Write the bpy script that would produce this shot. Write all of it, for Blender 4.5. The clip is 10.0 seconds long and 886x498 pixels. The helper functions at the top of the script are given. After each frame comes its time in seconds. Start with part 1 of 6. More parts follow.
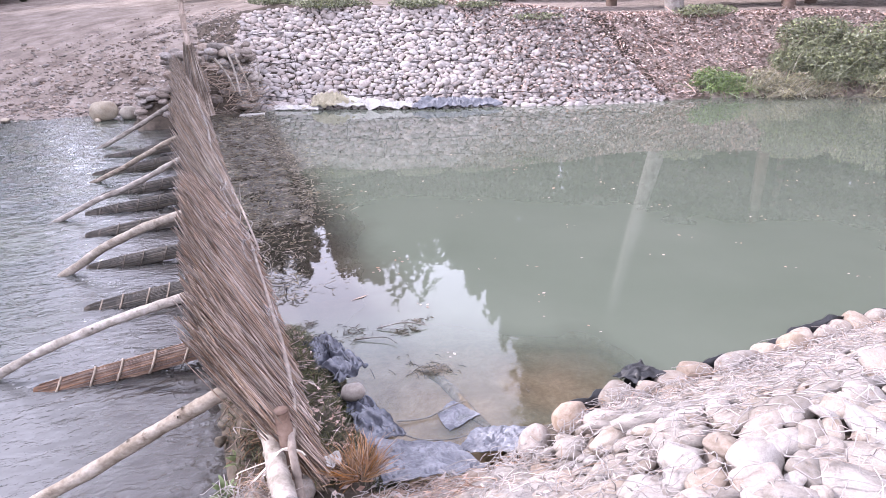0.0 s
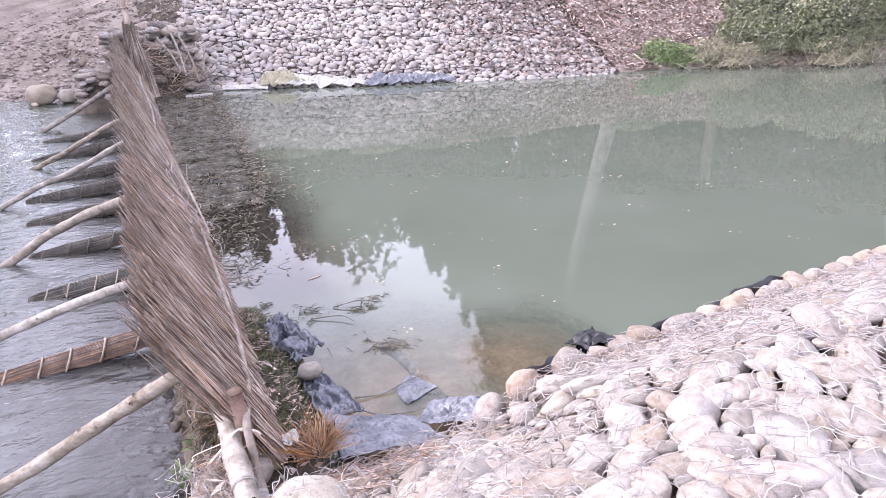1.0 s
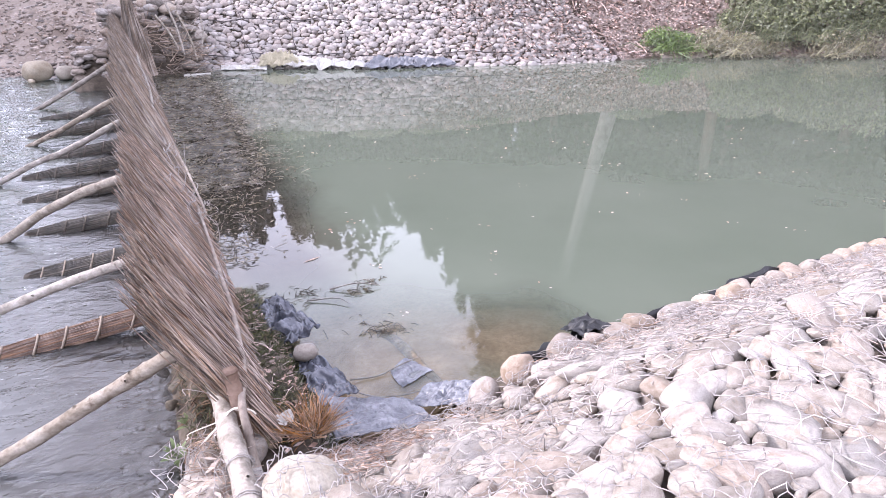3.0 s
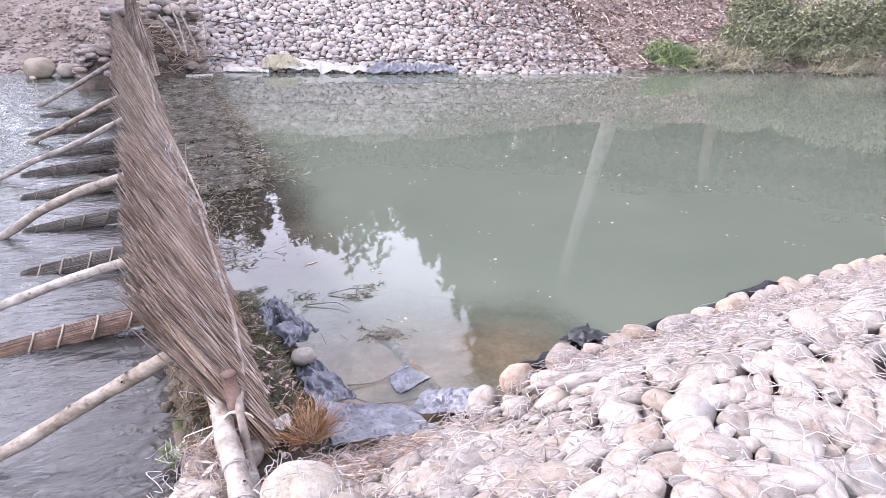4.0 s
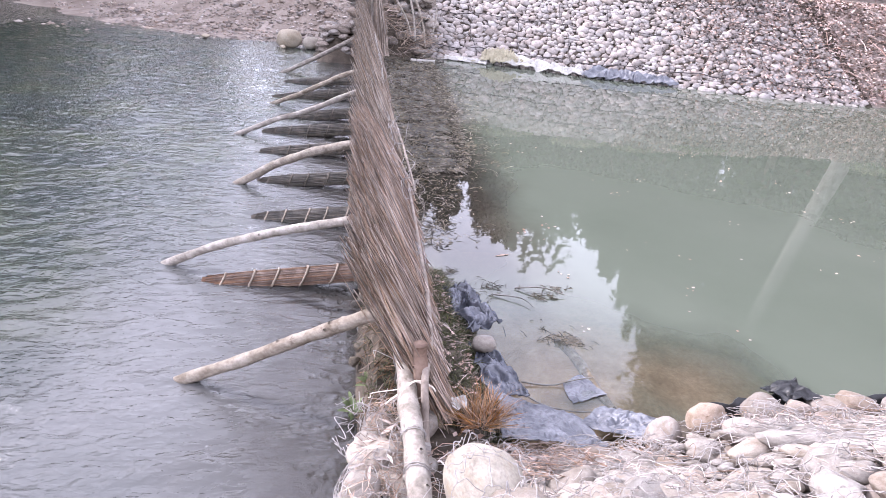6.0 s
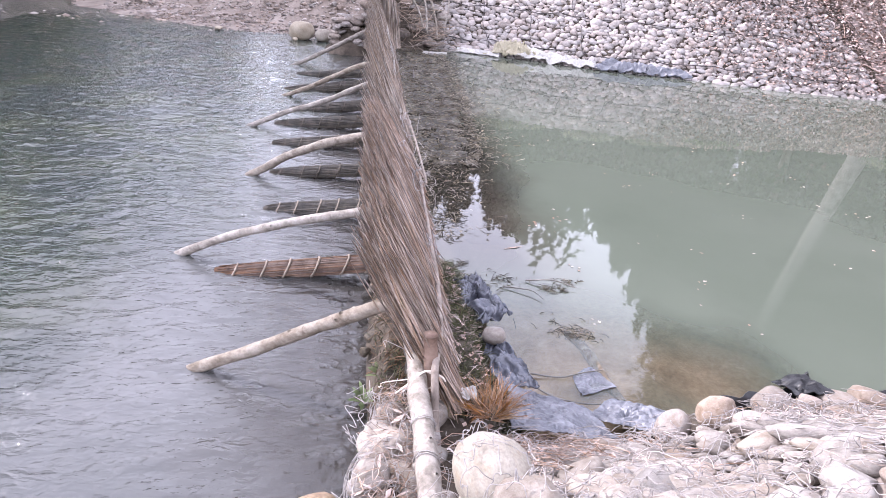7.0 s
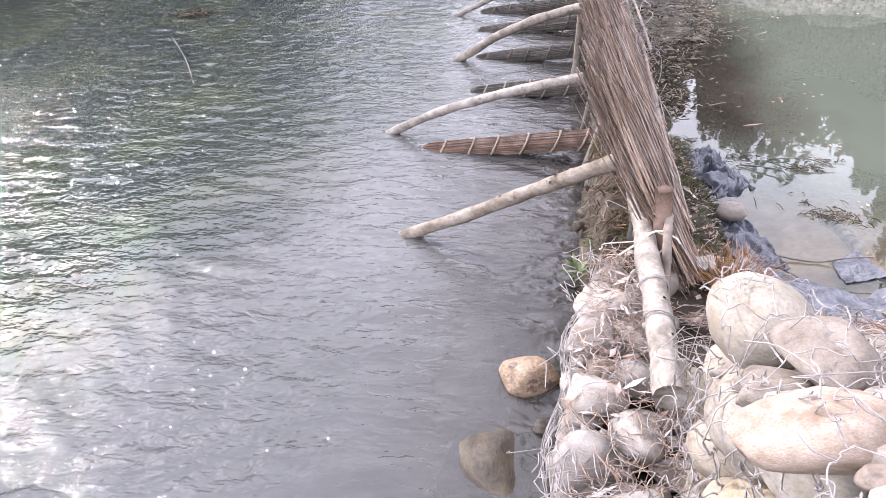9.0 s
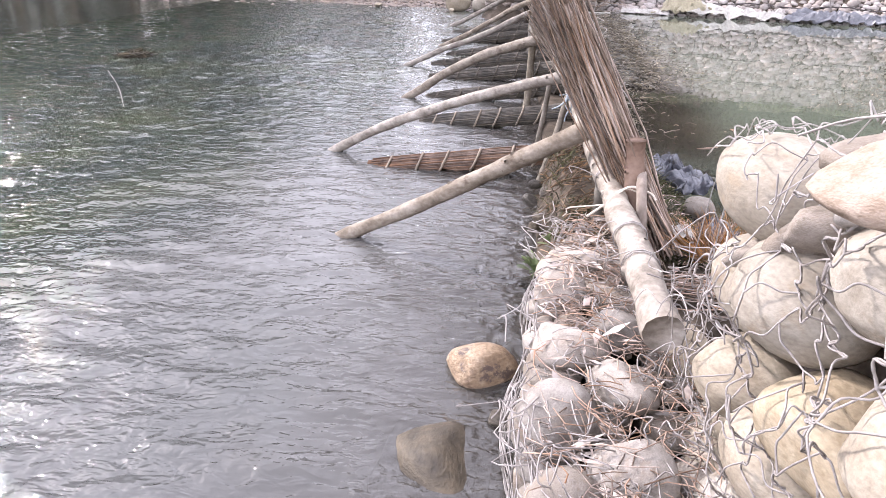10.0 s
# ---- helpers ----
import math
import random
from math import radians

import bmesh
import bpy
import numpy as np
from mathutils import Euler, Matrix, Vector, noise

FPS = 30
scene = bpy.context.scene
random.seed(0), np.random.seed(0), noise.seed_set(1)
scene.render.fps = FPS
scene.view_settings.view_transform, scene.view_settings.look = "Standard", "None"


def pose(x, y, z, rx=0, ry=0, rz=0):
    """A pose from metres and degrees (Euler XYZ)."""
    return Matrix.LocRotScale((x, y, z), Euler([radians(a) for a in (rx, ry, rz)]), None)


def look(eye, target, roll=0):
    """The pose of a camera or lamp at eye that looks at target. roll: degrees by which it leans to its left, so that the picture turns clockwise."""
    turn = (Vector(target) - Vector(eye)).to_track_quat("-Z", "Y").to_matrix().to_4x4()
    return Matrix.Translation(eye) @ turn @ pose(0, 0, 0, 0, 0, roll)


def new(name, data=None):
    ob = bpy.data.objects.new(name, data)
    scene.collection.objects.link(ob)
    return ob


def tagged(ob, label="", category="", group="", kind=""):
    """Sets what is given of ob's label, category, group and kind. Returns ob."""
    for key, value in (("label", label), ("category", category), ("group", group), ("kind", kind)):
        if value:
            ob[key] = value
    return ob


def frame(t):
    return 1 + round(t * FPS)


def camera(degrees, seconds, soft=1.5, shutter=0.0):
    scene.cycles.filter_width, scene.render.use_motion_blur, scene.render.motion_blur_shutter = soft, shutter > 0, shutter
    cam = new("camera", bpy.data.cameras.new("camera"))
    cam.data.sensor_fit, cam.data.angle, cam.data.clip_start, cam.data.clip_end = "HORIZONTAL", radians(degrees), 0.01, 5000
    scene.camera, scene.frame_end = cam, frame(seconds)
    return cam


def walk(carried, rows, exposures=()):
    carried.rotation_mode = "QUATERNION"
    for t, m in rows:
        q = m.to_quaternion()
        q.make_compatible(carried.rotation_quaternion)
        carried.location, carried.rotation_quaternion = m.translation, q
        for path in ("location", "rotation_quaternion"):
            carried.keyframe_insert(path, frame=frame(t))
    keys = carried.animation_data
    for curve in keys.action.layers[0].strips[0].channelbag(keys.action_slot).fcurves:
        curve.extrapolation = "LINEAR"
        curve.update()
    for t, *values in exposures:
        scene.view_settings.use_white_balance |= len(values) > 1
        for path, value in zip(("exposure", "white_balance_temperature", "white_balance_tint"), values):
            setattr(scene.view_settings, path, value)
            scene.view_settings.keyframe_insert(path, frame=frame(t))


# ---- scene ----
cam = camera(69.0, 10.0, 0.75)
PATH = [
    (0, (-0.201, -2.580, 2.555), (0.811, 0.034, 1.485), -0.66),
    (0.5, (-0.168, -2.604, 2.551), (0.948, -0.036, 1.473), -1.47),
    (1, (-0.163, -2.618, 2.542), (1.002, -0.113, 1.374), -1.24),
    (1.5, (-0.153, -2.626, 2.529), (1.040, -0.180, 1.267), -0.66),
    (2, (-0.154, -2.627, 2.534), (1.032, -0.162, 1.302), -1.15),
    (2.5, (-0.160, -2.624, 2.532), (1.007, -0.153, 1.295), -0.74),
    (4, (-0.187, -2.599, 2.532), (0.998, -0.119, 1.330), 1.39),
    (4.5, (-0.200, -2.589, 2.534), (0.961, -0.094, 1.339), 1.57),
    (5, (-0.214, -2.579, 2.529), (0.904, -0.067, 1.328), 2.21),
    (5.5, (-0.287, -2.548, 2.512), (0.445, 0.074, 1.251), 3.83),
    (6, (-0.326, -2.549, 2.505), (0.086, 0.149, 1.261), 5.29),
    (6.2, (-0.330, -2.564, 2.510), (0.014, 0.141, 1.257), 5.68),
    (7.5, (-0.325, -2.561, 2.458), (0.046, 0.122, 1.167), 5.01),
    (8, (-0.363, -2.565, 2.353), (-0.350, 0.039, 0.863), -0.10),
    (8.2, (-0.387, -2.550, 2.289), (-0.518, -0.090, 0.577), -0.65),
    (8.5, (-0.408, -2.504, 2.212), (-0.684, -0.159, 0.362), -1.89),
    (9, (-0.414, -2.454, 2.091), (-0.938, 0.013, 0.466), -2.85),
    (9.5, (-0.401, -2.360, 1.745), (-0.882, 0.142, 0.160), -1.11),
    (9.7, (-0.415, -2.330, 1.610), (-0.817, 0.284, 0.195), 1.15),
    (10, (-0.429, -2.331, 1.455), (-0.737, 0.368, 0.184), 0.85),
]
walk(cam, [(t, look(eye, target, roll)) for t, eye, target, roll in PATH], exposures=[(0, 2.74, 6050, 26), (2, 2.74, 6050, 24), (8, 2.73, 6060, 23), (9.5, 2.74, 6400, 20), (10, 2.74, 6450, 20)])

# ---------------------------------------------------------------- world, sun, exposure
SUN = Vector((-0.72, 0.49, 0.56)).normalized()
world = bpy.data.worlds.new("world")
scene.world = world
world.use_nodes = True
wn = world.node_tree.nodes
sky = wn.new("ShaderNodeTexSky")
sky.sky_type = 'NISHITA'
sky.sun_disc = False
sky.sun_elevation = math.asin(SUN.z)
sky.sun_rotation = math.atan2(SUN.x, SUN.y)
sky.air_density, sky.dust_density, sky.ozone_density = 1.0, 1.0, 1.0
wn["Background"].inputs["Strength"].default_value = 0.15
haze = wn.new("ShaderNodeHueSaturation")
haze.inputs["Saturation"].default_value = 0.3
world.node_tree.links.new(sky.outputs[0], haze.inputs["Color"])
veil = wn.new("ShaderNodeMix")
veil.data_type = 'RGBA'
veil.inputs["Factor"].default_value = 0.55
veil.inputs["B"].default_value = (4.15, 4.2, 4.55, 1)
world.node_tree.links.new(haze.outputs[0], veil.inputs["A"])
world.node_tree.links.new(veil.outputs["Result"], wn["Background"].inputs["Color"])
sun = new("sun", bpy.data.lights.new("sun", 'SUN'))
sun.data.energy, sun.data.angle, sun.data.color = 1.15, radians(3.0), (1.0, 0.95, 0.88)
sun.matrix_world = look(SUN * 30, (0, 0, 0))

POND, STREAM = 0.14, 0.0


# ---------------------------------------------------------------- materials
def material(name, colours, scale=6.0, rough=0.85, bump=0.3, fine=60.0, spec=0.3, island=0.0, random_tint=0.0, stretch=(1, 1, 1), bump_scale=None, metal=0.0, stains=None, space="Object"):
    """Noise-mixed base colour with fine grain, a bump and a tint for each piece."""
    m = bpy.data.materials.new(name)
    m.use_nodes = True
    n, l = m.node_tree.nodes, m.node_tree.links
    b = n["Principled BSDF"]
    b.inputs["Roughness"].default_value = rough
    b.inputs["Specular IOR Level"].default_value = spec
    b.inputs["Metallic"].default_value = metal
    co = n.new("ShaderNodeTexCoord")
    if space == "World":
        geo = n.new("ShaderNodeNewGeometry")
        src = geo.outputs["Position"]
    else:
        src = co.outputs["Object"]
    mp = n.new("ShaderNodeMapping")
    mp.inputs["Scale"].default_value = stretch
    l.new(src, mp.inputs["Vector"])
    if random_tint and space != "World":
        info = n.new("ShaderNodeObjectInfo")
        off = n.new("ShaderNodeVectorMath")
        off.operation = 'ADD'
        l.new(mp.outputs[0], off.inputs[0])
        sc = n.new("ShaderNodeMath")
        sc.operation = 'MULTIPLY'
        sc.inputs[1].default_value = 37.0
        l.new(info.outputs["Random"], sc.inputs[0])
        l.new(sc.outputs[0], off.inputs[1])
        vec = off.outputs[0]
    else:
        vec = mp.outputs[0]
    big = n.new("ShaderNodeTexNoise")
    big.inputs["Scale"].default_value = scale
    big.inputs["Detail"].default_value = 6
    big.inputs["Roughness"].default_value = 0.65
    l.new(vec, big.inputs["Vector"])
    ramp = n.new("ShaderNodeValToRGB")
    el = ramp.color_ramp.elements
    lo, hi = 0.3, 0.7
    el[0].position, el[1].position = lo, hi
    el[0].color, el[1].color = (*colours[0], 1), (*colours[-1], 1)
    for k, c in enumerate(colours[1:-1], 1):
        e = el.new(lo + (hi - lo) * k / (len(colours) - 1))
        e.color = (*c, 1)
    l.new(big.outputs["Fac"], ramp.inputs["Fac"])
    col = ramp.outputs["Color"]
    small = n.new("ShaderNodeTexNoise")
    small.inputs["Scale"].default_value = fine
    small.inputs["Detail"].default_value = 4
    l.new(vec, small.inputs["Vector"])
    mul = n.new("ShaderNodeMix")
    mul.data_type, mul.blend_type = 'RGBA', 'MULTIPLY'
    mul.inputs["Factor"].default_value = 0.45
    gr = n.new("ShaderNodeValToRGB")
    gr.color_ramp.elements[0].position, gr.color_ramp.elements[0].color = 0.3, (0.55, 0.53, 0.5, 1)
    gr.color_ramp.elements[1].position, gr.color_ramp.elements[1].color = 0.62, (1.12, 1.12, 1.12, 1)
    l.new(small.outputs["Fac"], gr.inputs["Fac"])
    l.new(col, mul.inputs["A"])
    l.new(gr.outputs["Color"], mul.inputs["B"])
    col = mul.outputs["Result"]
    tint = None
    if random_tint:
        info2 = n.new("ShaderNodeObjectInfo")
        tint = info2.outputs["Random"]
    if island:
        g2 = n.new("ShaderNodeNewGeometry")
        tint = g2.outputs["Random Per Island"]
    if tint is not None:
        amount = island or random_tint
        hs = n.new("ShaderNodeHueSaturation")
        mr = n.new("ShaderNodeMapRange")
        mr.inputs["To Min"].default_value, mr.inputs["To Max"].default_value = 1 - amount, 1 + amount
        l.new(tint, mr.inputs["Value"])
        l.new(mr.outputs[0], hs.inputs["Value"])
        frac = n.new("ShaderNodeMath")
        frac.operation = 'MULTIPLY'
        frac.inputs[1].default_value = 7.31
        l.new(tint, frac.inputs[0])
        fr = n.new("ShaderNodeMath")
        fr.operation = 'FRACT'
        l.new(frac.outputs[0], fr.inputs[0])
        ms = n.new("ShaderNodeMapRange")
        ms.inputs["To Min"].default_value, ms.inputs["To Max"].default_value = 0.7, 1.5
        l.new(fr.outputs[0], ms.inputs["Value"])
        l.new(ms.outputs[0], hs.inputs["Saturation"])
        l.new(col, hs.inputs["Color"])
        col = hs.outputs["Color"]
    if stains:
        # blotches with a shape of their own: (colour, scale, low, high)
        sc_, slo, shi = stains[1:]
        st = n.new("ShaderNodeTexNoise")
        st.inputs["Scale"].default_value = sc_
        st.inputs["Detail"].default_value = 7
        st.inputs["Roughness"].default_value = 0.7
        l.new(vec, st.inputs["Vector"])
        sr = n.new("ShaderNodeMapRange")
        sr.inputs["From Min"].default_value, sr.inputs["From Max"].default_value = slo, shi
        l.new(st.outputs["Fac"], sr.inputs["Value"])
        sm = n.new("ShaderNodeMix")
        sm.data_type = 'RGBA'
        l.new(sr.outputs[0], sm.inputs["Factor"])
        l.new(col, sm.inputs["A"])
        sm.inputs["B"].default_value = (*stains[0], 1)
        col = sm.outputs["Result"]
    l.new(col, b.inputs["Base Color"])
    if bump:
        bp = n.new("ShaderNodeBump")
        bp.inputs["Strength"].default_value = bump
        bp.inputs["Distance"].default_value = 0.01
        add = n.new("ShaderNodeMath")
        add.operation = 'MULTIPLY_ADD'
        add.inputs[1].default_value = 0.5
        l.new(small.outputs["Fac"], add.inputs[0])
        l.new(big.outputs["Fac"], add.inputs[2])
        l.new(add.outputs[0], bp.inputs["Height"])
        l.new(bp.outputs[0], b.inputs["Normal"])
    return m


COBBLE = material("cobble", [(0.165, 0.144, 0.126), (0.243, 0.219, 0.197), (0.305, 0.281, 0.258)], 2.2, 0.82, 0.35, 26, 0.25, random_tint=0.26, stains=((0.22, 0.165, 0.118), 1.7, 0.56, 0.78))
COBBLE_WARM = material("cobble_warm", [(0.17, 0.14, 0.117), (0.245, 0.21, 0.183), (0.305, 0.27, 0.24)], 2.4, 0.82, 0.35, 26, 0.25, random_tint=0.25, stains=((0.17, 0.12, 0.085), 1.8, 0.54, 0.72))
COBBLE_FAR = material("cobble_far", [(0.165, 0.145, 0.135), (0.285, 0.258, 0.243), (0.375, 0.347, 0.332)], 4, 0.85, 0.4, 30, 0.25, island=0.22)
COBBLE_FAR_P = material("cobble_far_piece", [(0.165, 0.145, 0.135), (0.285, 0.258, 0.243), (0.375, 0.347, 0.332)], 4, 0.85, 0.4, 30, 0.25, random_tint=0.22)
WET_ROCK = material("wet_rock", [(0.03, 0.026, 0.022), (0.07, 0.06, 0.048), (0.125, 0.107, 0.085)], 3, 0.6, 0.8, 14, 0.35, random_tint=0.2)
RED_ROCK = material("red_rock", [(0.13, 0.085, 0.055), (0.24, 0.17, 0.11), (0.31, 0.245, 0.175)], 2.2, 0.55, 0.9, 9, 0.4, stains=((0.085, 0.06, 0.05), 1.8, 0.53, 0.60))
DIRT = material("dirt", [(0.11, 0.088, 0.074), (0.19, 0.158, 0.136), (0.27, 0.232, 0.205)], 1.2, 0.95, 0.6, 35, 0.15, space="World", stains=((0.10, 0.075, 0.06), 0.9, 0.52, 0.72))
SOIL = material("soil", [(0.03, 0.025, 0.02), (0.07, 0.057, 0.045), (0.13, 0.106, 0.085)], 5, 0.95, 0.7, 60, 0.15, space="World")
TWIG = material("twig", [(0.165, 0.122, 0.098), (0.275, 0.215, 0.178), (0.40, 0.332, 0.287)], 9, 0.85, 0.2, 80, 0.2, island=0.42, stretch=(1, 1, 0.4))
TWIG_GREY = material("twig_grey", [(0.14, 0.11, 0.092), (0.23, 0.19, 0.16), (0.33, 0.285, 0.245)], 9, 0.88, 0.2, 80, 0.2, island=0.45, stretch=(1, 1, 0.4))
LOG = material("log", [(0.10, 0.086, 0.072), (0.215, 0.192, 0.168), (0.325, 0.302, 0.275)], 14, 0.8, 0.8, 70, 0.25, random_tint=0.15, stretch=(0.7, 0.7, 1), stains=((0.095, 0.07, 0.053), 17, 0.61, 0.70))
POST_WOOD = material("post_wood", [(0.11, 0.07, 0.052), (0.19, 0.13, 0.10), (0.26, 0.19, 0.155)], 8, 0.85, 0.5, 50, 0.2)
BARK = material("bark", [(0.085, 0.074, 0.06), (0.175, 0.157, 0.133), (0.28, 0.258, 0.225)], 8, 0.9, 0.6, 45, 0.2, random_tint=0.15)
BUNDLE = material("bundle", [(0.085, 0.058, 0.046), (0.165, 0.115, 0.09), (0.25, 0.185, 0.15)], 10, 0.7, 0.3, 70, 0.35, island=0.35)
BUNDLE_DARK = material("bundle_dark", [(0.035, 0.032, 0.029), (0.075, 0.067, 0.057), (0.13, 0.115, 0.098)], 10, 0.6, 0.3, 70, 0.4, island=0.35)
ROPE = material("rope", [(0.2, 0.16, 0.125), (0.33, 0.28, 0.235)], 40, 0.9, 0.4, 150, 0.2)
ROPE_DARK = material("rope_dark", [(0.06, 0.05, 0.042), (0.14, 0.12, 0.10)], 40, 0.8, 0.4, 150, 0.2)
WIRE = material("wire", [(0.16, 0.143, 0.135), (0.37, 0.345, 0.335)], 12, 0.5, 0.1, 90, 0.4)
STRAW = material("straw", [(0.16, 0.11, 0.085), (0.29, 0.222, 0.185), (0.42, 0.352, 0.312)], 8, 0.85, 0.1, 60, 0.2, island=0.5)
STRAW_PALE = material("straw_pale", [(0.22, 0.175, 0.15), (0.38, 0.33, 0.305), (0.52, 0.475, 0.45)], 8, 0.85, 0.1, 60, 0.2, island=0.45)
OLD_WIRE = material("old_wire", [(0.035, 0.03, 0.03), (0.08, 0.07, 0.07)], 9, 0.6, 0.1, 90, 0.3)
RUST_GRASS = material("rust_grass", [(0.17, 0.09, 0.05), (0.33, 0.205, 0.125), (0.46, 0.35, 0.26)], 8, 0.8, 0.1, 60, 0.2, island=0.5)
GRASS = material("grass", [(0.045, 0.05, 0.026), (0.125, 0.125, 0.078)], 8, 0.75, 0.1, 60, 0.2, island=0.6)
DRY_GRASS = material("dry_grass", [(0.12, 0.115, 0.075), (0.235, 0.22, 0.16), (0.37, 0.345, 0.275)], 8, 0.8, 0.1, 60, 0.2, island=0.5)
TREE_LEAF = material("tree_leaf", [(0.022, 0.031, 0.014), (0.045, 0.058, 0.027)], 4, 0.7, 0.05, 30, 0.2, island=0.4)
LEAF = material("leaf", [(0.09, 0.10, 0.06), (0.21, 0.22, 0.145)], 4, 0.6, 0.05, 30, 0.3, island=0.5)
LEAF_BRIGHT = material("leaf_bright", [(0.095, 0.13, 0.058), (0.20, 0.25, 0.125)], 4, 0.6, 0.05, 30, 0.3, island=0.5)
DRY_LEAF = material("dry_leaf", [(0.15, 0.105, 0.088), (0.32, 0.25, 0.222), (0.50, 0.43, 0.40)], 6, 0.85, 0.1, 40, 0.2, island=0.75)
PLASTIC_DARK = material("plastic_dark", [(0.008, 0.008, 0.009), (0.02, 0.02, 0.022)], 5, 0.42, 0.3, 40, 0.4)
PLASTIC_BLUE = material("plastic_blue", [(0.055, 0.058, 0.072), (0.12, 0.124, 0.142), (0.22, 0.224, 0.245)], 6, 0.4, 0.4, 70, 0.5)
PLASTIC_BAG = material("plastic_bag", [(0.022, 0.024, 0.032), (0.065, 0.07, 0.088), (0.14, 0.145, 0.17)], 8, 0.24, 0.4, 60, 0.6)
BUFF = material("buff_stone", [(0.21, 0.178, 0.138), (0.285, 0.252, 0.205), (0.335, 0.305, 0.258)], 1.5, 0.75, 0.3, 14, 0.3, random_tint=0.16, stains=((0.225, 0.168, 0.108), 2.0, 0.54, 0.78))
TARP_WHITE = material("tarp_white", [(0.30, 0.29, 0.27), (0.46, 0.445, 0.415)], 4, 0.6, 0.3, 30, 0.4)
TARP_YELLOW = material("tarp_yellow", [(0.24, 0.215, 0.145), (0.36, 0.33, 0.24)], 4, 0.6, 0.3, 30, 0.4)
SEDIMENT = material("sediment", [(0.17, 0.12, 0.07), (0.28, 0.205, 0.125), (0.36, 0.275, 0.18)], 3, 0.95, 0.3, 40, 0.1, space="World")
SILT = material("silt", [(0.055, 0.045, 0.034), (0.085, 0.07, 0.053), (0.12, 0.10, 0.077)], 2.2, 0.95, 0.0, 7, 0.1, space="World")
LITTER = material("leaf_litter", [(0.16, 0.125, 0.105), (0.27, 0.225, 0.198), (0.38, 0.33, 0.30)], 3.0, 0.95, 0.8, 25, 0.15, space="World", stains=((0.11, 0.082, 0.068), 2.6, 0.52, 0.62))
TRUNK = material("trunk", [(0.10, 0.09, 0.08), (0.20, 0.185, 0.17), (0.29, 0.275, 0.255)], 4, 0.9, 0.5, 30, 0.2)
TRUNK_DARK = material("trunk_dark", [(0.07, 0.05, 0.04), (0.15, 0.11, 0.09)], 4, 0.9, 0.5, 30, 0.2)


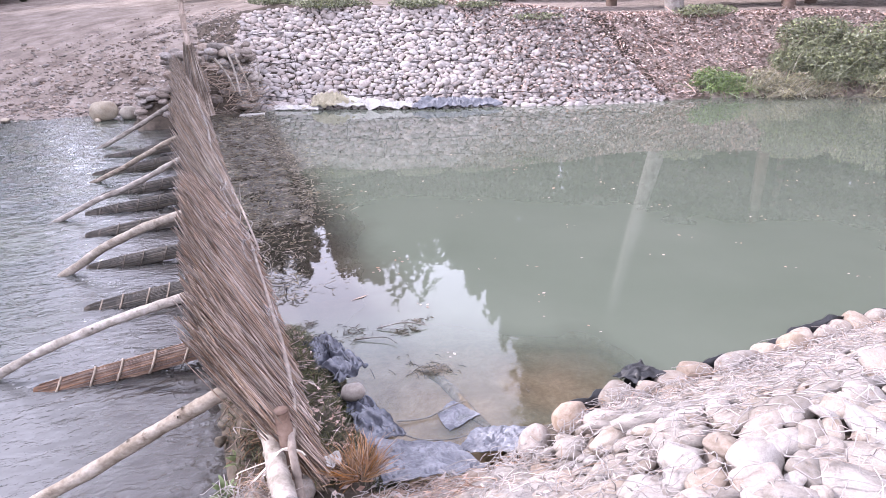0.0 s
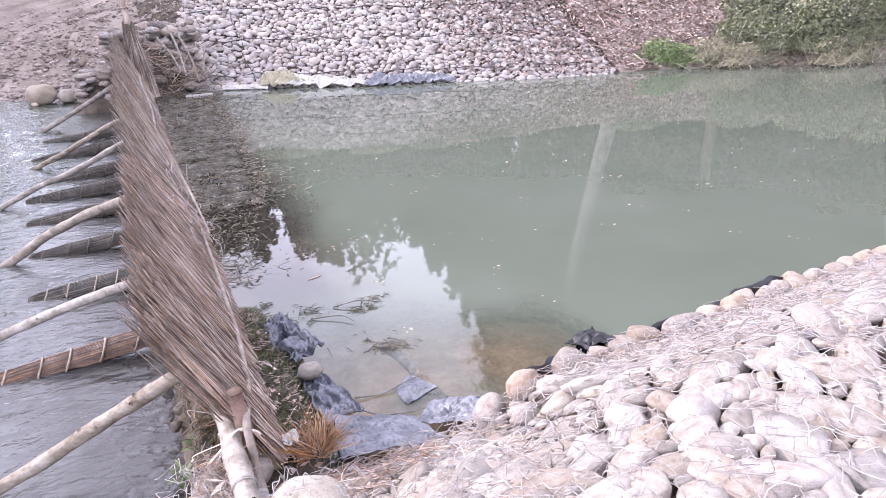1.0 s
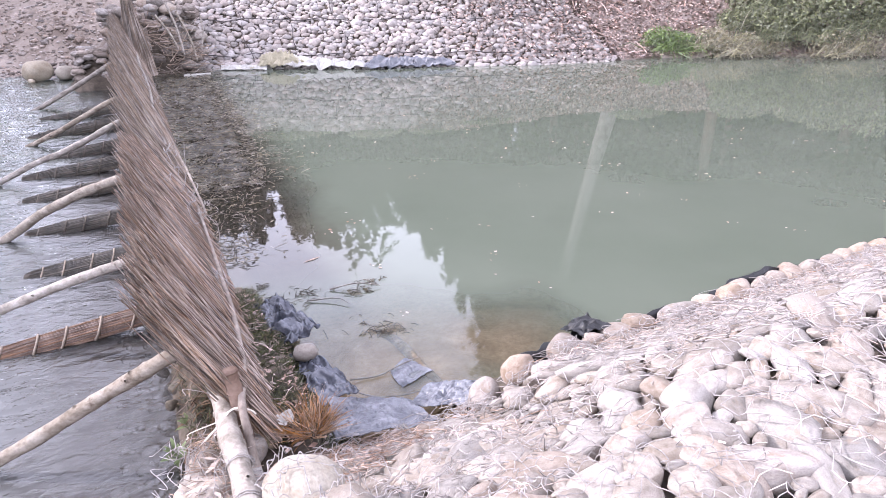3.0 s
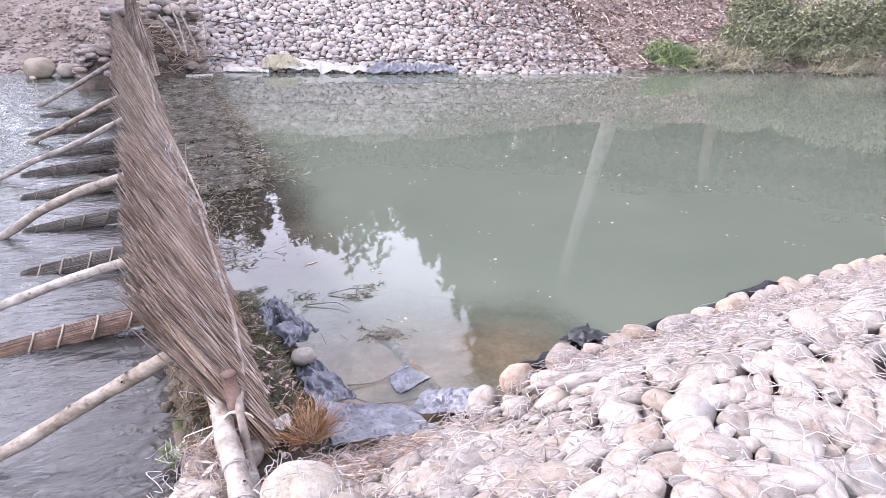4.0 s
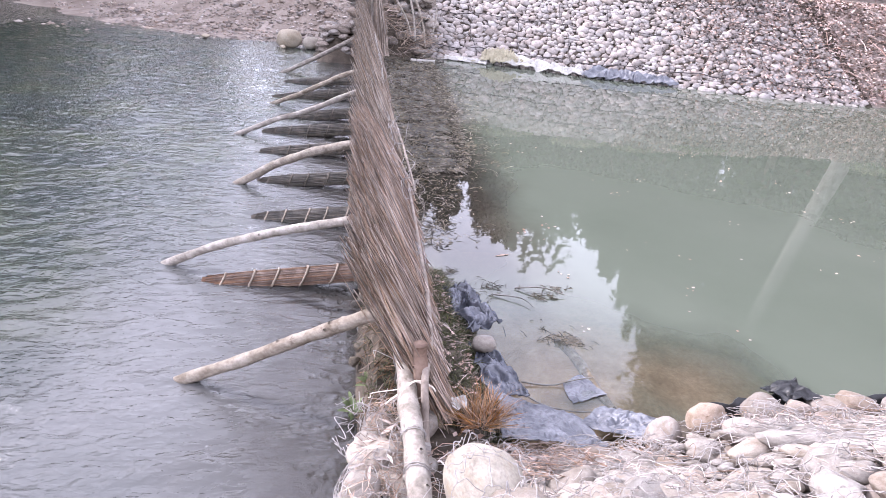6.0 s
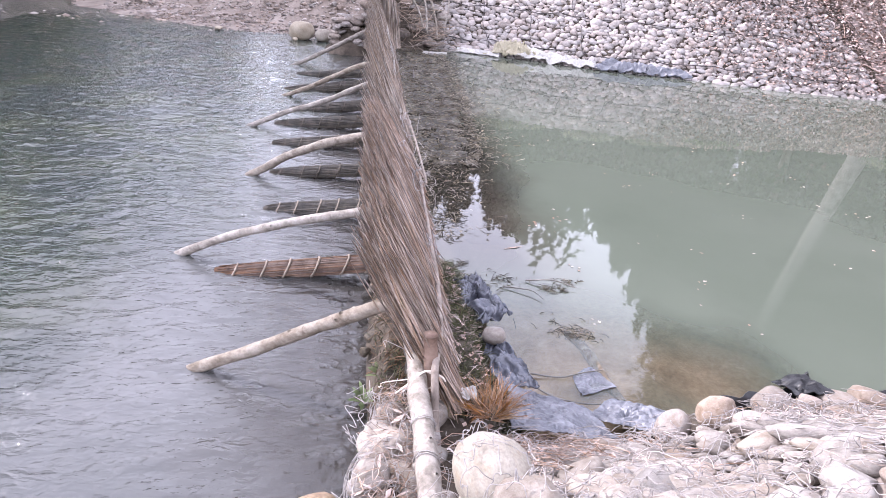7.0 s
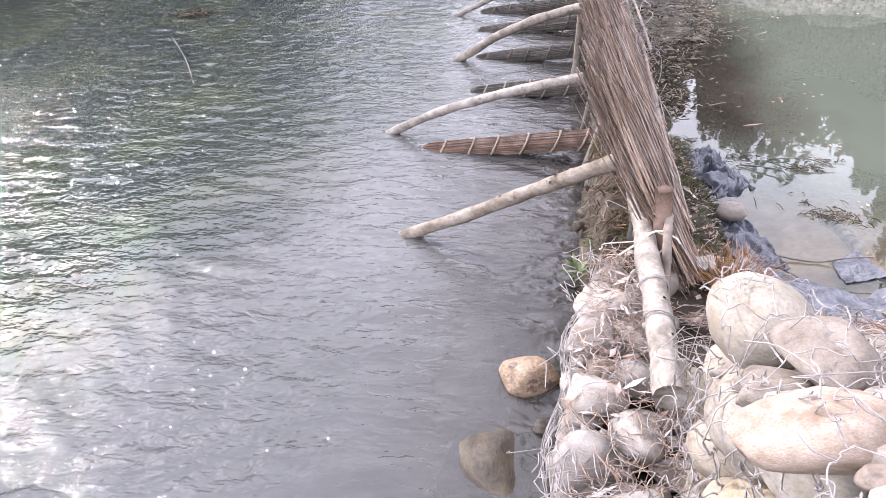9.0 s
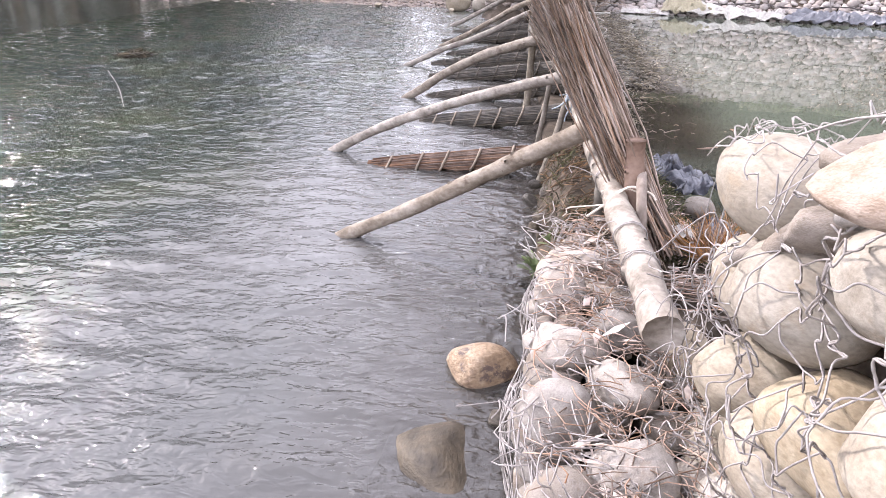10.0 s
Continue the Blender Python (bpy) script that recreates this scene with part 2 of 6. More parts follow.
def water(name, murk, ripple, clear_nodes, rough=0.02, ior=1.41, channel=None, shoal=None):
    """Murky water: a glossy skin over a turbid body that clears in the shallows."""
    m = bpy.data.materials.new(name)
    m.use_nodes = True
    n, l = m.node_tree.nodes, m.node_tree.links
    n.remove(n["Principled BSDF"])
    body = n.new("ShaderNodeBsdfDiffuse")
    clear = n.new("ShaderNodeBsdfTransparent")
    gloss = n.new("ShaderNodeBsdfGlossy")
    gloss.inputs["Roughness"].default_value = rough
    gloss.inputs["Color"].default_value = (1, 1, 1, 1)
    fres = n.new("ShaderNodeFresnel")
    fres.inputs["IOR"].default_value = ior
    geo = n.new("ShaderNodeNewGeometry")
    nz = n.new("ShaderNodeTexNoise")
    nz.inputs["Scale"].default_value = 0.5
    nz.inputs["Detail"].default_value = 5
    l.new(geo.outputs["Position"], nz.inputs["Vector"])
    rp = n.new("ShaderNodeValToRGB")
    rp.color_ramp.elements[0].position, rp.color_ramp.elements[1].position = 0.3, 0.7
    rp.color_ramp.elements[0].color, rp.color_ramp.elements[1].color = (*murk[0], 1), (*murk[1], 1)
    l.new(nz.outputs["Fac"], rp.inputs["Fac"])
    l.new(rp.outputs["Color"], body.inputs["Color"])
    if channel:
        # silty shallows give way to a clear green, weedy channel
        deep, weed = channel
        ax = n.new("ShaderNodeVectorMath")
        ax.operation = 'DOT_PRODUCT'
        ax.inputs[1].default_value = (-1.0, 0.2, 0.0)
        l.new(geo.outputs["Position"], ax.inputs[0])
        wn_ = n.new("ShaderNodeTexNoise")
        wn_.inputs["Scale"].default_value, wn_.inputs["Detail"].default_value = 0.7, 4
        l.new(geo.outputs["Position"], wn_.inputs["Vector"])
        sm = n.new("ShaderNodeMath")
        sm.operation = 'MULTIPLY_ADD'
        sm.inputs[1].default_value = 2.2
        l.new(wn_.outputs["Fac"], sm.inputs[0])
        l.new(ax.outputs["Value"], sm.inputs[2])
        dr = n.new("ShaderNodeMapRange")
        dr.interpolation_type = 'SMOOTHSTEP'
        dr.inputs["From Min"].default_value, dr.inputs["From Max"].default_value = 2.9, 4.7
        l.new(sm.outputs[0], dr.inputs["Value"])
        wd = n.new("ShaderNodeTexNoise")
        wd.inputs["Scale"].default_value, wd.inputs["Detail"].default_value = 1.1, 5
        l.new(geo.outputs["Position"], wd.inputs["Vector"])
        wr = n.new("ShaderNodeValToRGB")
        wr.color_ramp.elements[0].position, wr.color_ramp.elements[1].position = 0.42, 0.66
        wr.color_ramp.elements[0].color, wr.color_ramp.elements[1].color = (*deep, 1), (*weed, 1)
        l.new(wd.outputs["Fac"], wr.inputs["Fac"])
        mx = n.new("ShaderNodeMix")
        mx.data_type = 'RGBA'
        l.new(dr.outputs[0], mx.inputs["Factor"])
        l.new(rp.outputs["Color"], mx.inputs["A"])
        l.new(wr.outputs["Color"], mx.inputs["B"])
        l.new(mx.outputs["Result"], body.inputs["Color"])
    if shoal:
        # brown along the dam: dark bed and dark reflections put into body colour
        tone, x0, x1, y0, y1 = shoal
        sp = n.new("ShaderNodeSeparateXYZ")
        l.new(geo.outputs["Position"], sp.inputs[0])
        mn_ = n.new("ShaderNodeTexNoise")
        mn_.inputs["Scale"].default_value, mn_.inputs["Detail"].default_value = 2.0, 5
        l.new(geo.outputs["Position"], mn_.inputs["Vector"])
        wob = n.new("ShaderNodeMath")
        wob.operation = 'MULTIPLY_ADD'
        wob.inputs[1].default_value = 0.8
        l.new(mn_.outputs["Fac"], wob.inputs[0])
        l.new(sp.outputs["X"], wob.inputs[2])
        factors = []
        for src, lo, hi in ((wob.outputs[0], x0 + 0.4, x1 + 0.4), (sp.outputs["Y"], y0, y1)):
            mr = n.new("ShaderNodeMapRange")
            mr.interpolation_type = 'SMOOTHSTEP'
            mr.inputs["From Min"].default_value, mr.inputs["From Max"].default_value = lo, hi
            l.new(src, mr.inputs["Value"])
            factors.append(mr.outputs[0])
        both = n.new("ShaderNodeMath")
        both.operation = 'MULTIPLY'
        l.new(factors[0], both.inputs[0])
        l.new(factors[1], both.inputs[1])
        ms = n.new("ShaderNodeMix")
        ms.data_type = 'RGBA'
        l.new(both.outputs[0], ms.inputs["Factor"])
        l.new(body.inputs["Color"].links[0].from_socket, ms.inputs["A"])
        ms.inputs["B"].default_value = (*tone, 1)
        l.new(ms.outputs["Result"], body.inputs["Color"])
    # ripples
    last = None
    for strength, scale, stretch in ripple:
        mp = n.new("ShaderNodeMapping")
        mp.inputs["Scale"].default_value = stretch
        mp.inputs["Rotation"].default_value = (0, 0, 0.25)
        l.new(geo.outputs["Position"], mp.inputs["Vector"])
        w = n.new("ShaderNodeTexNoise")
        w.inputs["Scale"].default_value = scale
        w.inputs["Detail"].default_value = 2
        w.inputs["Distortion"].default_value = 0.6
        l.new(mp.outputs[0], w.inputs["Vector"])
        bp = n.new("ShaderNodeBump")
        bp.inputs["Strength"].default_value = 1.0
        bp.inputs["Distance"].default_value = strength
        l.new(w.outputs["Fac"], bp.inputs["Height"])
        if last:
            l.new(last, bp.inputs["Normal"])
        last = bp.outputs[0]
    if last:
        l.new(last, gloss.inputs["Normal"])
        l.new(last, fres.inputs["Normal"])
    # shallows by distance from a shore point or line
    fac = clear_nodes(n, l, geo.outputs["Position"])
    inner, outer = n.new("ShaderNodeMixShader"), n.new("ShaderNodeMixShader")
    l.new(fac, inner.inputs[0])
    l.new(clear.outputs[0], inner.inputs[1])
    l.new(body.outputs[0], inner.inputs[2])
    l.new(fres.outputs[0], outer.inputs[0])
    l.new(inner.outputs[0], outer.inputs[1])
    l.new(gloss.outputs[0], outer.inputs[2])
    l.new(outer.outputs[0], n["Material Output"].inputs["Surface"])
    return m


def clear_pond(n, l, pos):
    sep = n.new("ShaderNodeSeparateXYZ")
    l.new(pos, sep.inputs[0])
    nz = n.new("ShaderNodeTexNoise")
    nz.inputs["Scale"].default_value = 1.1
    nz.inputs["Detail"].default_value = 3
    l.new(pos, nz.inputs["Vector"])
    # distance from the corner by the fence, and from the fence
    dist = n.new("ShaderNodeVectorMath")
    dist.operation = 'DISTANCE'
    l.new(pos, dist.inputs[0])
    dist.inputs[1].default_value = (0.9, 0.4, POND)
    a = n.new("ShaderNodeMapRange")
    a.inputs["From Min"].default_value, a.inputs["From Max"].default_value = 0.4, 1.7
    a.inputs["To Min"].default_value, a.inputs["To Max"].default_value = 0.22, 1.0
    l.new(dist.outputs["Value"], a.inputs["Value"])
    c = n.new("ShaderNodeMapRange")
    c.inputs["From Min"].default_value, c.inputs["From Max"].default_value = 0.75, 1.75
    c.inputs["To Min"].default_value, c.inputs["To Max"].default_value = 0.9, 1.0
    l.new(sep.outputs["X"], c.inputs["Value"])
    mn = n.new("ShaderNodeMath")
    mn.operation = 'MINIMUM'
    l.new(a.outputs[0], mn.inputs[0])
    l.new(c.outputs[0], mn.inputs[1])
    shoal = n.new("ShaderNodeVectorMath")
    shoal.operation = 'DISTANCE'
    l.new(pos, shoal.inputs[0])
    shoal.inputs[1].default_value = (1.75, 0.62, POND)
    e = n.new("ShaderNodeMapRange")
    e.inputs["From Min"].default_value, e.inputs["From Max"].default_value = 0.40, 1.25
    e.inputs["To Min"].default_value, e.inputs["To Max"].default_value = 0.2, 1.0
    ragged = n.new("ShaderNodeMath")
    ragged.operation = 'MULTIPLY_ADD'
    ragged.inputs[1].default_value = 0.5
    l.new(nz.outputs["Fac"], ragged.inputs[0])
    l.new(shoal.outputs["Value"], ragged.inputs[2])
    l.new(ragged.outputs[0], e.inputs["Value"])
    mn2 = n.new("ShaderNodeMath")
    mn2.operation = 'MINIMUM'
    l.new(mn.outputs[0], mn2.inputs[0])
    l.new(e.outputs[0], mn2.inputs[1])
    mn = mn2
    ad = n.new("ShaderNodeMath")
    ad.operation = 'MULTIPLY_ADD'
    ad.use_clamp = True
    l.new(nz.outputs["Fac"], ad.inputs[0])
    ad.inputs[1].default_value = 0.3
    sub = n.new("ShaderNodeMath")
    sub.operation = 'SUBTRACT'
    sub.inputs[1].default_value = 0.12
    l.new(mn.outputs[0], sub.inputs[0])
    l.new(sub.outputs[0], ad.inputs[2])
    return ad.outputs[0]


def clear_stream(n, l, pos):
    sep = n.new("ShaderNodeSeparateXYZ")
    l.new(pos, sep.inputs[0])
    nz = n.new("ShaderNodeTexNoise")
    nz.inputs["Scale"].default_value, nz.inputs["Detail"].default_value = 2.0, 4
    l.new(pos, nz.inputs["Vector"])
    ad = n.new("ShaderNodeMath")
    ad.operation = 'MULTIPLY_ADD'
    ad.inputs[1].default_value = 0.9
    l.new(nz.outputs["Fac"], ad.inputs[0])
    l.new(sep.outputs["X"], ad.inputs[2])
    a = n.new("ShaderNodeMapRange")
    a.inputs["From Min"].default_value, a.inputs["From Max"].default_value = 0.15, -1.25
    a.inputs["To Min"].default_value, a.inputs["To Max"].default_value = 0.8, 0.98
    l.new(ad.outputs[0], a.inputs["Value"])
    return a.outputs[0]


# shoal brown: mud bed and dark tree reflections painted into the pond's body
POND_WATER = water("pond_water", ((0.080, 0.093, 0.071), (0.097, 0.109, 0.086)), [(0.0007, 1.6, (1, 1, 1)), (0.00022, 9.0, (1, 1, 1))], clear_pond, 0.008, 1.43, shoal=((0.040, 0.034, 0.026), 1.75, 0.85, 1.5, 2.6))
STREAM_WATER = water("stream_water", ((0.060, 0.063, 0.061), (0.104, 0.104, 0.104)), [(0.015, 4.5, (1, 2.2, 1)), (0.013, 11.0, (1, 1.9, 1)), (0.0035, 26.0, (1, 1.5, 1))], clear_stream, 0.01, 1.40, ((0.029, 0.037, 0.033), (0.048, 0.056, 0.037)), shoal=((0.050, 0.047, 0.044), -1.5, -0.45, -9.0, -8.0))


# ---------------------------------------------------------------- builders
def thing(name, at, label, category, group="", kind=""):
    ob = new(name)
    ob.empty_display_size = 0.1
    ob.location = at
    return tagged(ob, label, category, group, kind)


def mesh_of(bm, name, mat, smooth=True):
    me = bpy.data.meshes.new(name)
    bm.to_mesh(me)
    bm.free()
    if smooth:
        me.polygons.foreach_set("use_smooth", [True] * len(me.polygons))
    me.materials.append(mat)
    return me


def raw_mesh(name, verts, faces, mat, smooth=True):
    me = bpy.data.meshes.new(name)
    me.from_pydata(verts, [], faces)
    if smooth:
        me.polygons.foreach_set("use_smooth", [True] * len(me.polygons))
    me.materials.append(mat)
    return me


def under(ob, parent):
    """Makes ob a part of parent without moving it."""
    ob.parent = parent
    base = parent.matrix_basis.copy()
    up = parent.parent
    while up:
        base = up.matrix_basis @ base
        up = up.parent
    ob.matrix_parent_inverse = base.inverted()
    return ob


def part(name, data, parent, label="", mat=None, smooth=True, kind=""):
    if isinstance(data, bmesh.types.BMesh):
        data = mesh_of(data, name, mat, smooth)
    ob = new(name, data)
    under(ob, parent)
    return tagged(ob, label, kind=kind)


def solo(name, data, label, category, group="", kind="", mat=None, smooth=True):
    if isinstance(data, bmesh.types.BMesh):
        data = mesh_of(data, name, mat, smooth)
    return tagged(new(name, data), label, category, group, kind)


class Soup:
    """Vertices and faces gathered for one mesh."""
    def __init__(self):
        self.v, self.f = [], []

    def tube(self, pts, radii, sides=6, caps=True, wobble=0.0, rng=random):
        pts = [Vector(p) for p in pts]
        if not hasattr(radii, "__len__"):
            radii = [radii] * len(pts)
        base = len(self.v)
        ref = Vector((0, 0, 1))
        for i, p in enumerate(pts):
            d = (pts[min(i + 1, len(pts) - 1)] - pts[max(i - 1, 0)]).normalized()
            if abs(d.dot(ref)) > 0.95:
                ref = Vector((1, 0, 0)) if abs(d.x) < 0.9 else Vector((0, 1, 0))
            u = d.cross(ref).normalized()
            w = d.cross(u)
            for k in range(sides):
                a = 2 * math.pi * k / sides
                r = radii[i] * (1 + wobble * rng.uniform(-1, 1))
                self.v.append(p + (u * math.cos(a) + w * math.sin(a)) * r)
        for i in range(len(pts) - 1):
            for k in range(sides):
                a, b = base + i * sides + k, base + i * sides + (k + 1) % sides
                self.f.append((a, b, b + sides, a + sides))
        if caps:
            self.f.append(tuple(base + k for k in range(sides)))
            e = base + (len(pts) - 1) * sides
            self.f.append(tuple(e + k for k in reversed(range(sides))))
        return self

    def quad(self, c, u, w):
        b = len(self.v)
        self.v += [c - u - w * 0.2, c + u * 0.1 - w, c + u + w * 0.1, c + w]
        self.f.append((b, b + 1, b + 2, b + 3))

    def blade(self, base, tip, width, bend):
        """A bent, tapering blade of grass."""
        base, tip = Vector(base), Vector(tip)
        d = tip - base
        side = d.cross(Vector((random.gauss(0, 1), random.gauss(0, 1), 0.2))).normalized() * width
        mid = base + d * 0.55 + Vector(bend)
        b = len(self.v)
        self.v += [base - side, base + side, mid + side * 0.8, mid - side * 0.8, tip]
        self.f += [(b, b + 1, b + 2, b + 3), (b + 3, b + 2, b + 4)]

    def mesh(self, name, mat, smooth=True):
        return raw_mesh(name, [tuple(p) for p in self.v], self.f, mat, smooth)


def smooth_path(pts, steps=6):
    """Catmull-Rom through the points."""
    p = [Vector(q) for q in pts]
    p = [p[0] * 2 - p[1]] + p + [p[-1] * 2 - p[-2]]
    out = []
    for i in range(1, len(p) - 2):
        for k in range(steps):
            t = k / steps
            out.append(0.5 * (2 * p[i] + (p[i + 1] - p[i - 1]) * t + (2 * p[i - 1] - 5 * p[i] + 4 * p[i + 1] - p[i + 2]) * t * t + (3 * p[i] - p[i - 1] - 3 * p[i + 1] + p[i + 2]) * t ** 3))
    out.append(p[-2])
    return out


def stone_mesh(name, seed, sub, mat, rough=0.16, lo=0.58, hi=0.86):
    """A water-worn cobble of about unit radius."""
    rng = random.Random(seed)
    bm = bmesh.new()
    bmesh.ops.create_icosphere(bm, subdivisions=sub, radius=1.0)
    off = Vector((rng.uniform(-50, 50), rng.uniform(-50, 50), rng.uniform(-50, 50)))
    cuts = [(Vector((rng.gauss(0, 1), rng.gauss(0, 1), rng.gauss(0, 1))).normalized(), rng.uniform(lo, hi)) for _ in range(7)]
    for v in bm.verts:
        p = v.co.copy()
        r = 1 + rough * noise.noise(p * 0.9 + off) * 1.6 + rough * 0.35 * noise.noise(p * 2.7 + off)
        q = p * r
        for d, h in cuts:
            over = q.dot(d) - h
            if over > 0:
                q -= d * over * 0.76
        v.co = q
    return mesh_of(bm, name, mat)


def axis_frame(normal, spin):
    """A turn whose z lies along normal."""
    z = Vector(normal).normalized()
    x = z.cross(Vector((0, 1, 0.3))).normalized()
    y = z.cross(x)
    m = Matrix((x, y, z)).transposed()
    return m @ Matrix.Rotation(spin, 3, 'Z')


def pack(rng, inside, area, sizes, tries, tight=0.86):
    """Scatters discs of falling size over a rectangle, none overlapping much: (u, v, r)."""
    (u0, u1), (v0, v1) = area
    out = np.zeros((0, 3))
    for r, count in sizes:
        for _ in range(count * tries):
            u, v = rng.uniform(u0, u1), rng.uniform(v0, v1)
            if not inside(u, v):
                continue
            rr = r * rng.uniform(0.82, 1.2)
            if len(out) and (np.hypot(out[:, 0] - u, out[:, 1] - v) < (out[:, 2] + rr) * tight).any():
                continue
            out = np.vstack([out, (u, v, rr)])
    return out


# ---------------------------------------------------------------- the lie of the land
def lerp(a, b, t):
    return a + (b - a) * t


def ramp01(x, a, b):
    t = np.clip((x - a) / (b - a), 0, 1)
    return t * t * (3 - 2 * t)


def far_line(x):
    """The y of the far waterline of the pond at x."""
    return np.interp(x, [-1, 1.5, 3.3, 5.0, 7.0, 8.5, 10.8, 12.7, 14.8, 16.8, 30, 60], [14.4, 14.0, 13.5, 12.6, 12.1, 11.5, 11.1, 10.9, 10.3, 9.2, 4.0, -8.0])


def crest_height(x):
    return np.interp(x, [0, 2.5, 8, 12, 16, 30], [2.45, 2.5, 2.35, 2.05, 2.05, 2.2])


def near_line(x):
    """The pond-side edge of the near gabion."""
    return -0.12 + 0.05 * np.asarray(x)


def ground_height(x, y):
    """Height of the ground sheet, for arrays."""
    x, y = np.asarray(x, float), np.asarray(y, float)
    # pond bed shoals towards the dam and the corner
    pond = -0.75 + 0.78 * (1 - ramp01(x, 0.35, 2.2))
    pond = np.maximum(pond, -0.75 + 0.72 * (1 - ramp01(np.hypot(x - 1.0, y - 0.2), 0.8, 2.5)))
    pond = np.maximum(pond, -0.75 + 0.84 * np.exp(-(((x - 1.7) ** 2 + (y - 0.7) ** 2) / 2.4) ** 2))
    stream = -0.35 + 0.30 * ramp01(x, -0.9, -0.3)
    z = np.where(x > 0.1, pond, stream)
    # the dam under the brushwood
    berm = lerp(0.34, 0.10, ramp01(y, 1.2, 2.6))
    wid = ramp01(x, -0.36, -0.16) * (1 - ramp01(x, 0.28, lerp(0.75, 1.15, ramp01(y, 2.5, 4.5))))
    z = np.maximum(z, np.where((y > -1.5) & (y < 15), lerp(-0.4, berm, wid), -9))
    # near bank under the gabion
    edge = near_line(x)
    cut = 1 - ramp01(x, 0.15, 0.65)
    slope = 0.40 - 0.18 * (1 - ramp01(x, 1.0, 1.5)) + 0.67 * (edge - 0.06 - y)
    slope = lerp(slope, np.minimum(slope, 0.40 + 1.8 * np.maximum(-0.85 - y, 0)), cut)
    near = np.minimum(slope, 1.19)
    near = np.where(y < edge + 0.3, np.maximum(near, -0.7), -9)
    near = near * ramp01(x, -0.02, 0.25) + (1 - ramp01(x, -0.02, 0.25)) * np.where(y < -0.1, 0.38, -9) * ramp01(x, -0.42, -0.3) + np.where(x < -0.3, -9, 0)
    z = np.maximum(z, near)
    z = np.where((y < -0.2) & (x < -0.3), np.maximum(z, -0.3), z)
    # far bank: stony slope behind the pond
    run = (y - far_line(x)) * 0.9
    top = crest_height(x)
    slope = -0.1 + 0.24 + 0.72 * run
    bank = np.minimum(slope, top + 0.02 * np.clip(run, 0, 40) + np.where(x < 12, 0.05 * np.clip(run - 4, 0, 30), 0))
    spread = np.clip((y - 14.6) * 1.6, 0, 22)
    right = ramp01(x, -0.2 - spread, 1.2 + 0.35 * spread)
    # gravel beach behind the stream
    shore = np.interp(x, [-60, -14, -8.7, -6.2, -4, -2, 2], [44, 24, 18.7, 16.5, 15.75, 15.35, 15.3]) + 0.12 * np.sin(x * 1.9)
    beach = -0.03 + 0.16 * np.clip(y - shore, -4, 1.5) + 0.085 * np.clip(y - shore - 1.5, 0, 40)
    farz = lerp(beach, bank, right)
    z = np.where(y > 9, np.maximum(z, np.maximum(farz, -0.8)), z)
    mound = 0.72 * np.exp(-(((x + 0.85) / 0.42) ** 4) - ((y - 13.8) / 0.6) ** 4) + 1.45 * np.exp(-(((x - 0.2) / 0.75) ** 4) - ((y - 14.5) / 0.8) ** 4)
    z = np.maximum(z, mound - 0.05)
    far_side = np.where((x > 10) & (y <= 9), np.maximum(z, np.minimum(bank, 3.0)), z)
    z = np.where((x > 10) & (y > -6), np.maximum(z, far_side), z)
    # west bank of the stream, out of sight to the left
    west = 0.14 * (-26 - x)
    z = np.where(x < -24, np.maximum(z, np.minimum(west, 2.5)), z)
    return z


def axis_lines(lo, hi, fine_lo, fine_hi, step, grow=1.22):
    mid = list(np.arange(fine_lo, fine_hi + 1e-6, step))
    s, p = step, mid[-1]
    while p < hi:
        s *= grow
        p += s
        mid.append(p)
    s, p = step, mid[0]
    while p > lo:
        s *= grow
        p -= s
        mid.insert(0, p)
    return np.array(mid)


def build_ground():
    xs = np.concatenate([axis_lines(-900, -1.2, -1.2, -0.8, 0.1)[:-1], np.arange(-0.8, 2.4, 0.07), axis_lines(2.4, 900, 2.4, 18, 0.25)])
    xs = np.unique(xs.round(4))
    ys = np.concatenate([axis_lines(-900, -4, -4.2, -4.0, 0.2)[:-1], np.arange(-4, 3, 0.08), np.arange(3, 9, 0.2), axis_lines(9, 900, 9, 20, 0.2)])
    ys = np.unique(ys.round(4))
    X, Y = np.meshgrid(xs, ys)
    Z = ground_height(X, Y)
    rough = np.array([noise.noise(Vector((x * 1.7, y * 1.7, 0))) * 0.05 + noise.noise(Vector((x * 5, y * 5, 3))) * 0.022 for x, y in zip(X.ravel(), Y.ravel())]).reshape(X.shape)
    near = (np.abs(X) < 60) & (np.abs(Y) < 80)
    Z = Z + rough * near
    w, h = len(xs), len(ys)
    verts = np.stack([X, Y, Z], -1).reshape(-1, 3).tolist()
    faces = [(j * w + i, j * w + i + 1, (j + 1) * w + i + 1, (j + 1) * w + i) for j in range(h - 1) for i in range(w - 1)]
    me = raw_mesh("ground", verts, faces, DIRT)
    me.materials.append(SOIL)
    me.materials.append(SEDIMENT)
    me.materials.append(LITTER)
    me.materials.append(SILT)
    for p in me.polygons:
        c = p.center
        if c.y < 15 and c.z < 0.55 and c.y < far_line(c.x):
            p.material_index = 2 if c.x > 0.55 and c.y < 3.2 and c.z < POND + 0.03 else (4 if c.x > 0.35 and c.z < POND and c.y > -0.1 else 1)
        elif 0.3 < c.x < 11.5 and c.y < far_line(c.x) + 3.8 and c.y > 9:
            p.material_index = 1
        elif c.x > 11.0 - 0.15 * (c.y - 11) and -8 < c.y < 60 and c.x < 200:
            p.material_index = 3
    return tagged(new("ground", me), "bare pale earth and gravel river banks", "ground", kind="structure")


build_ground()


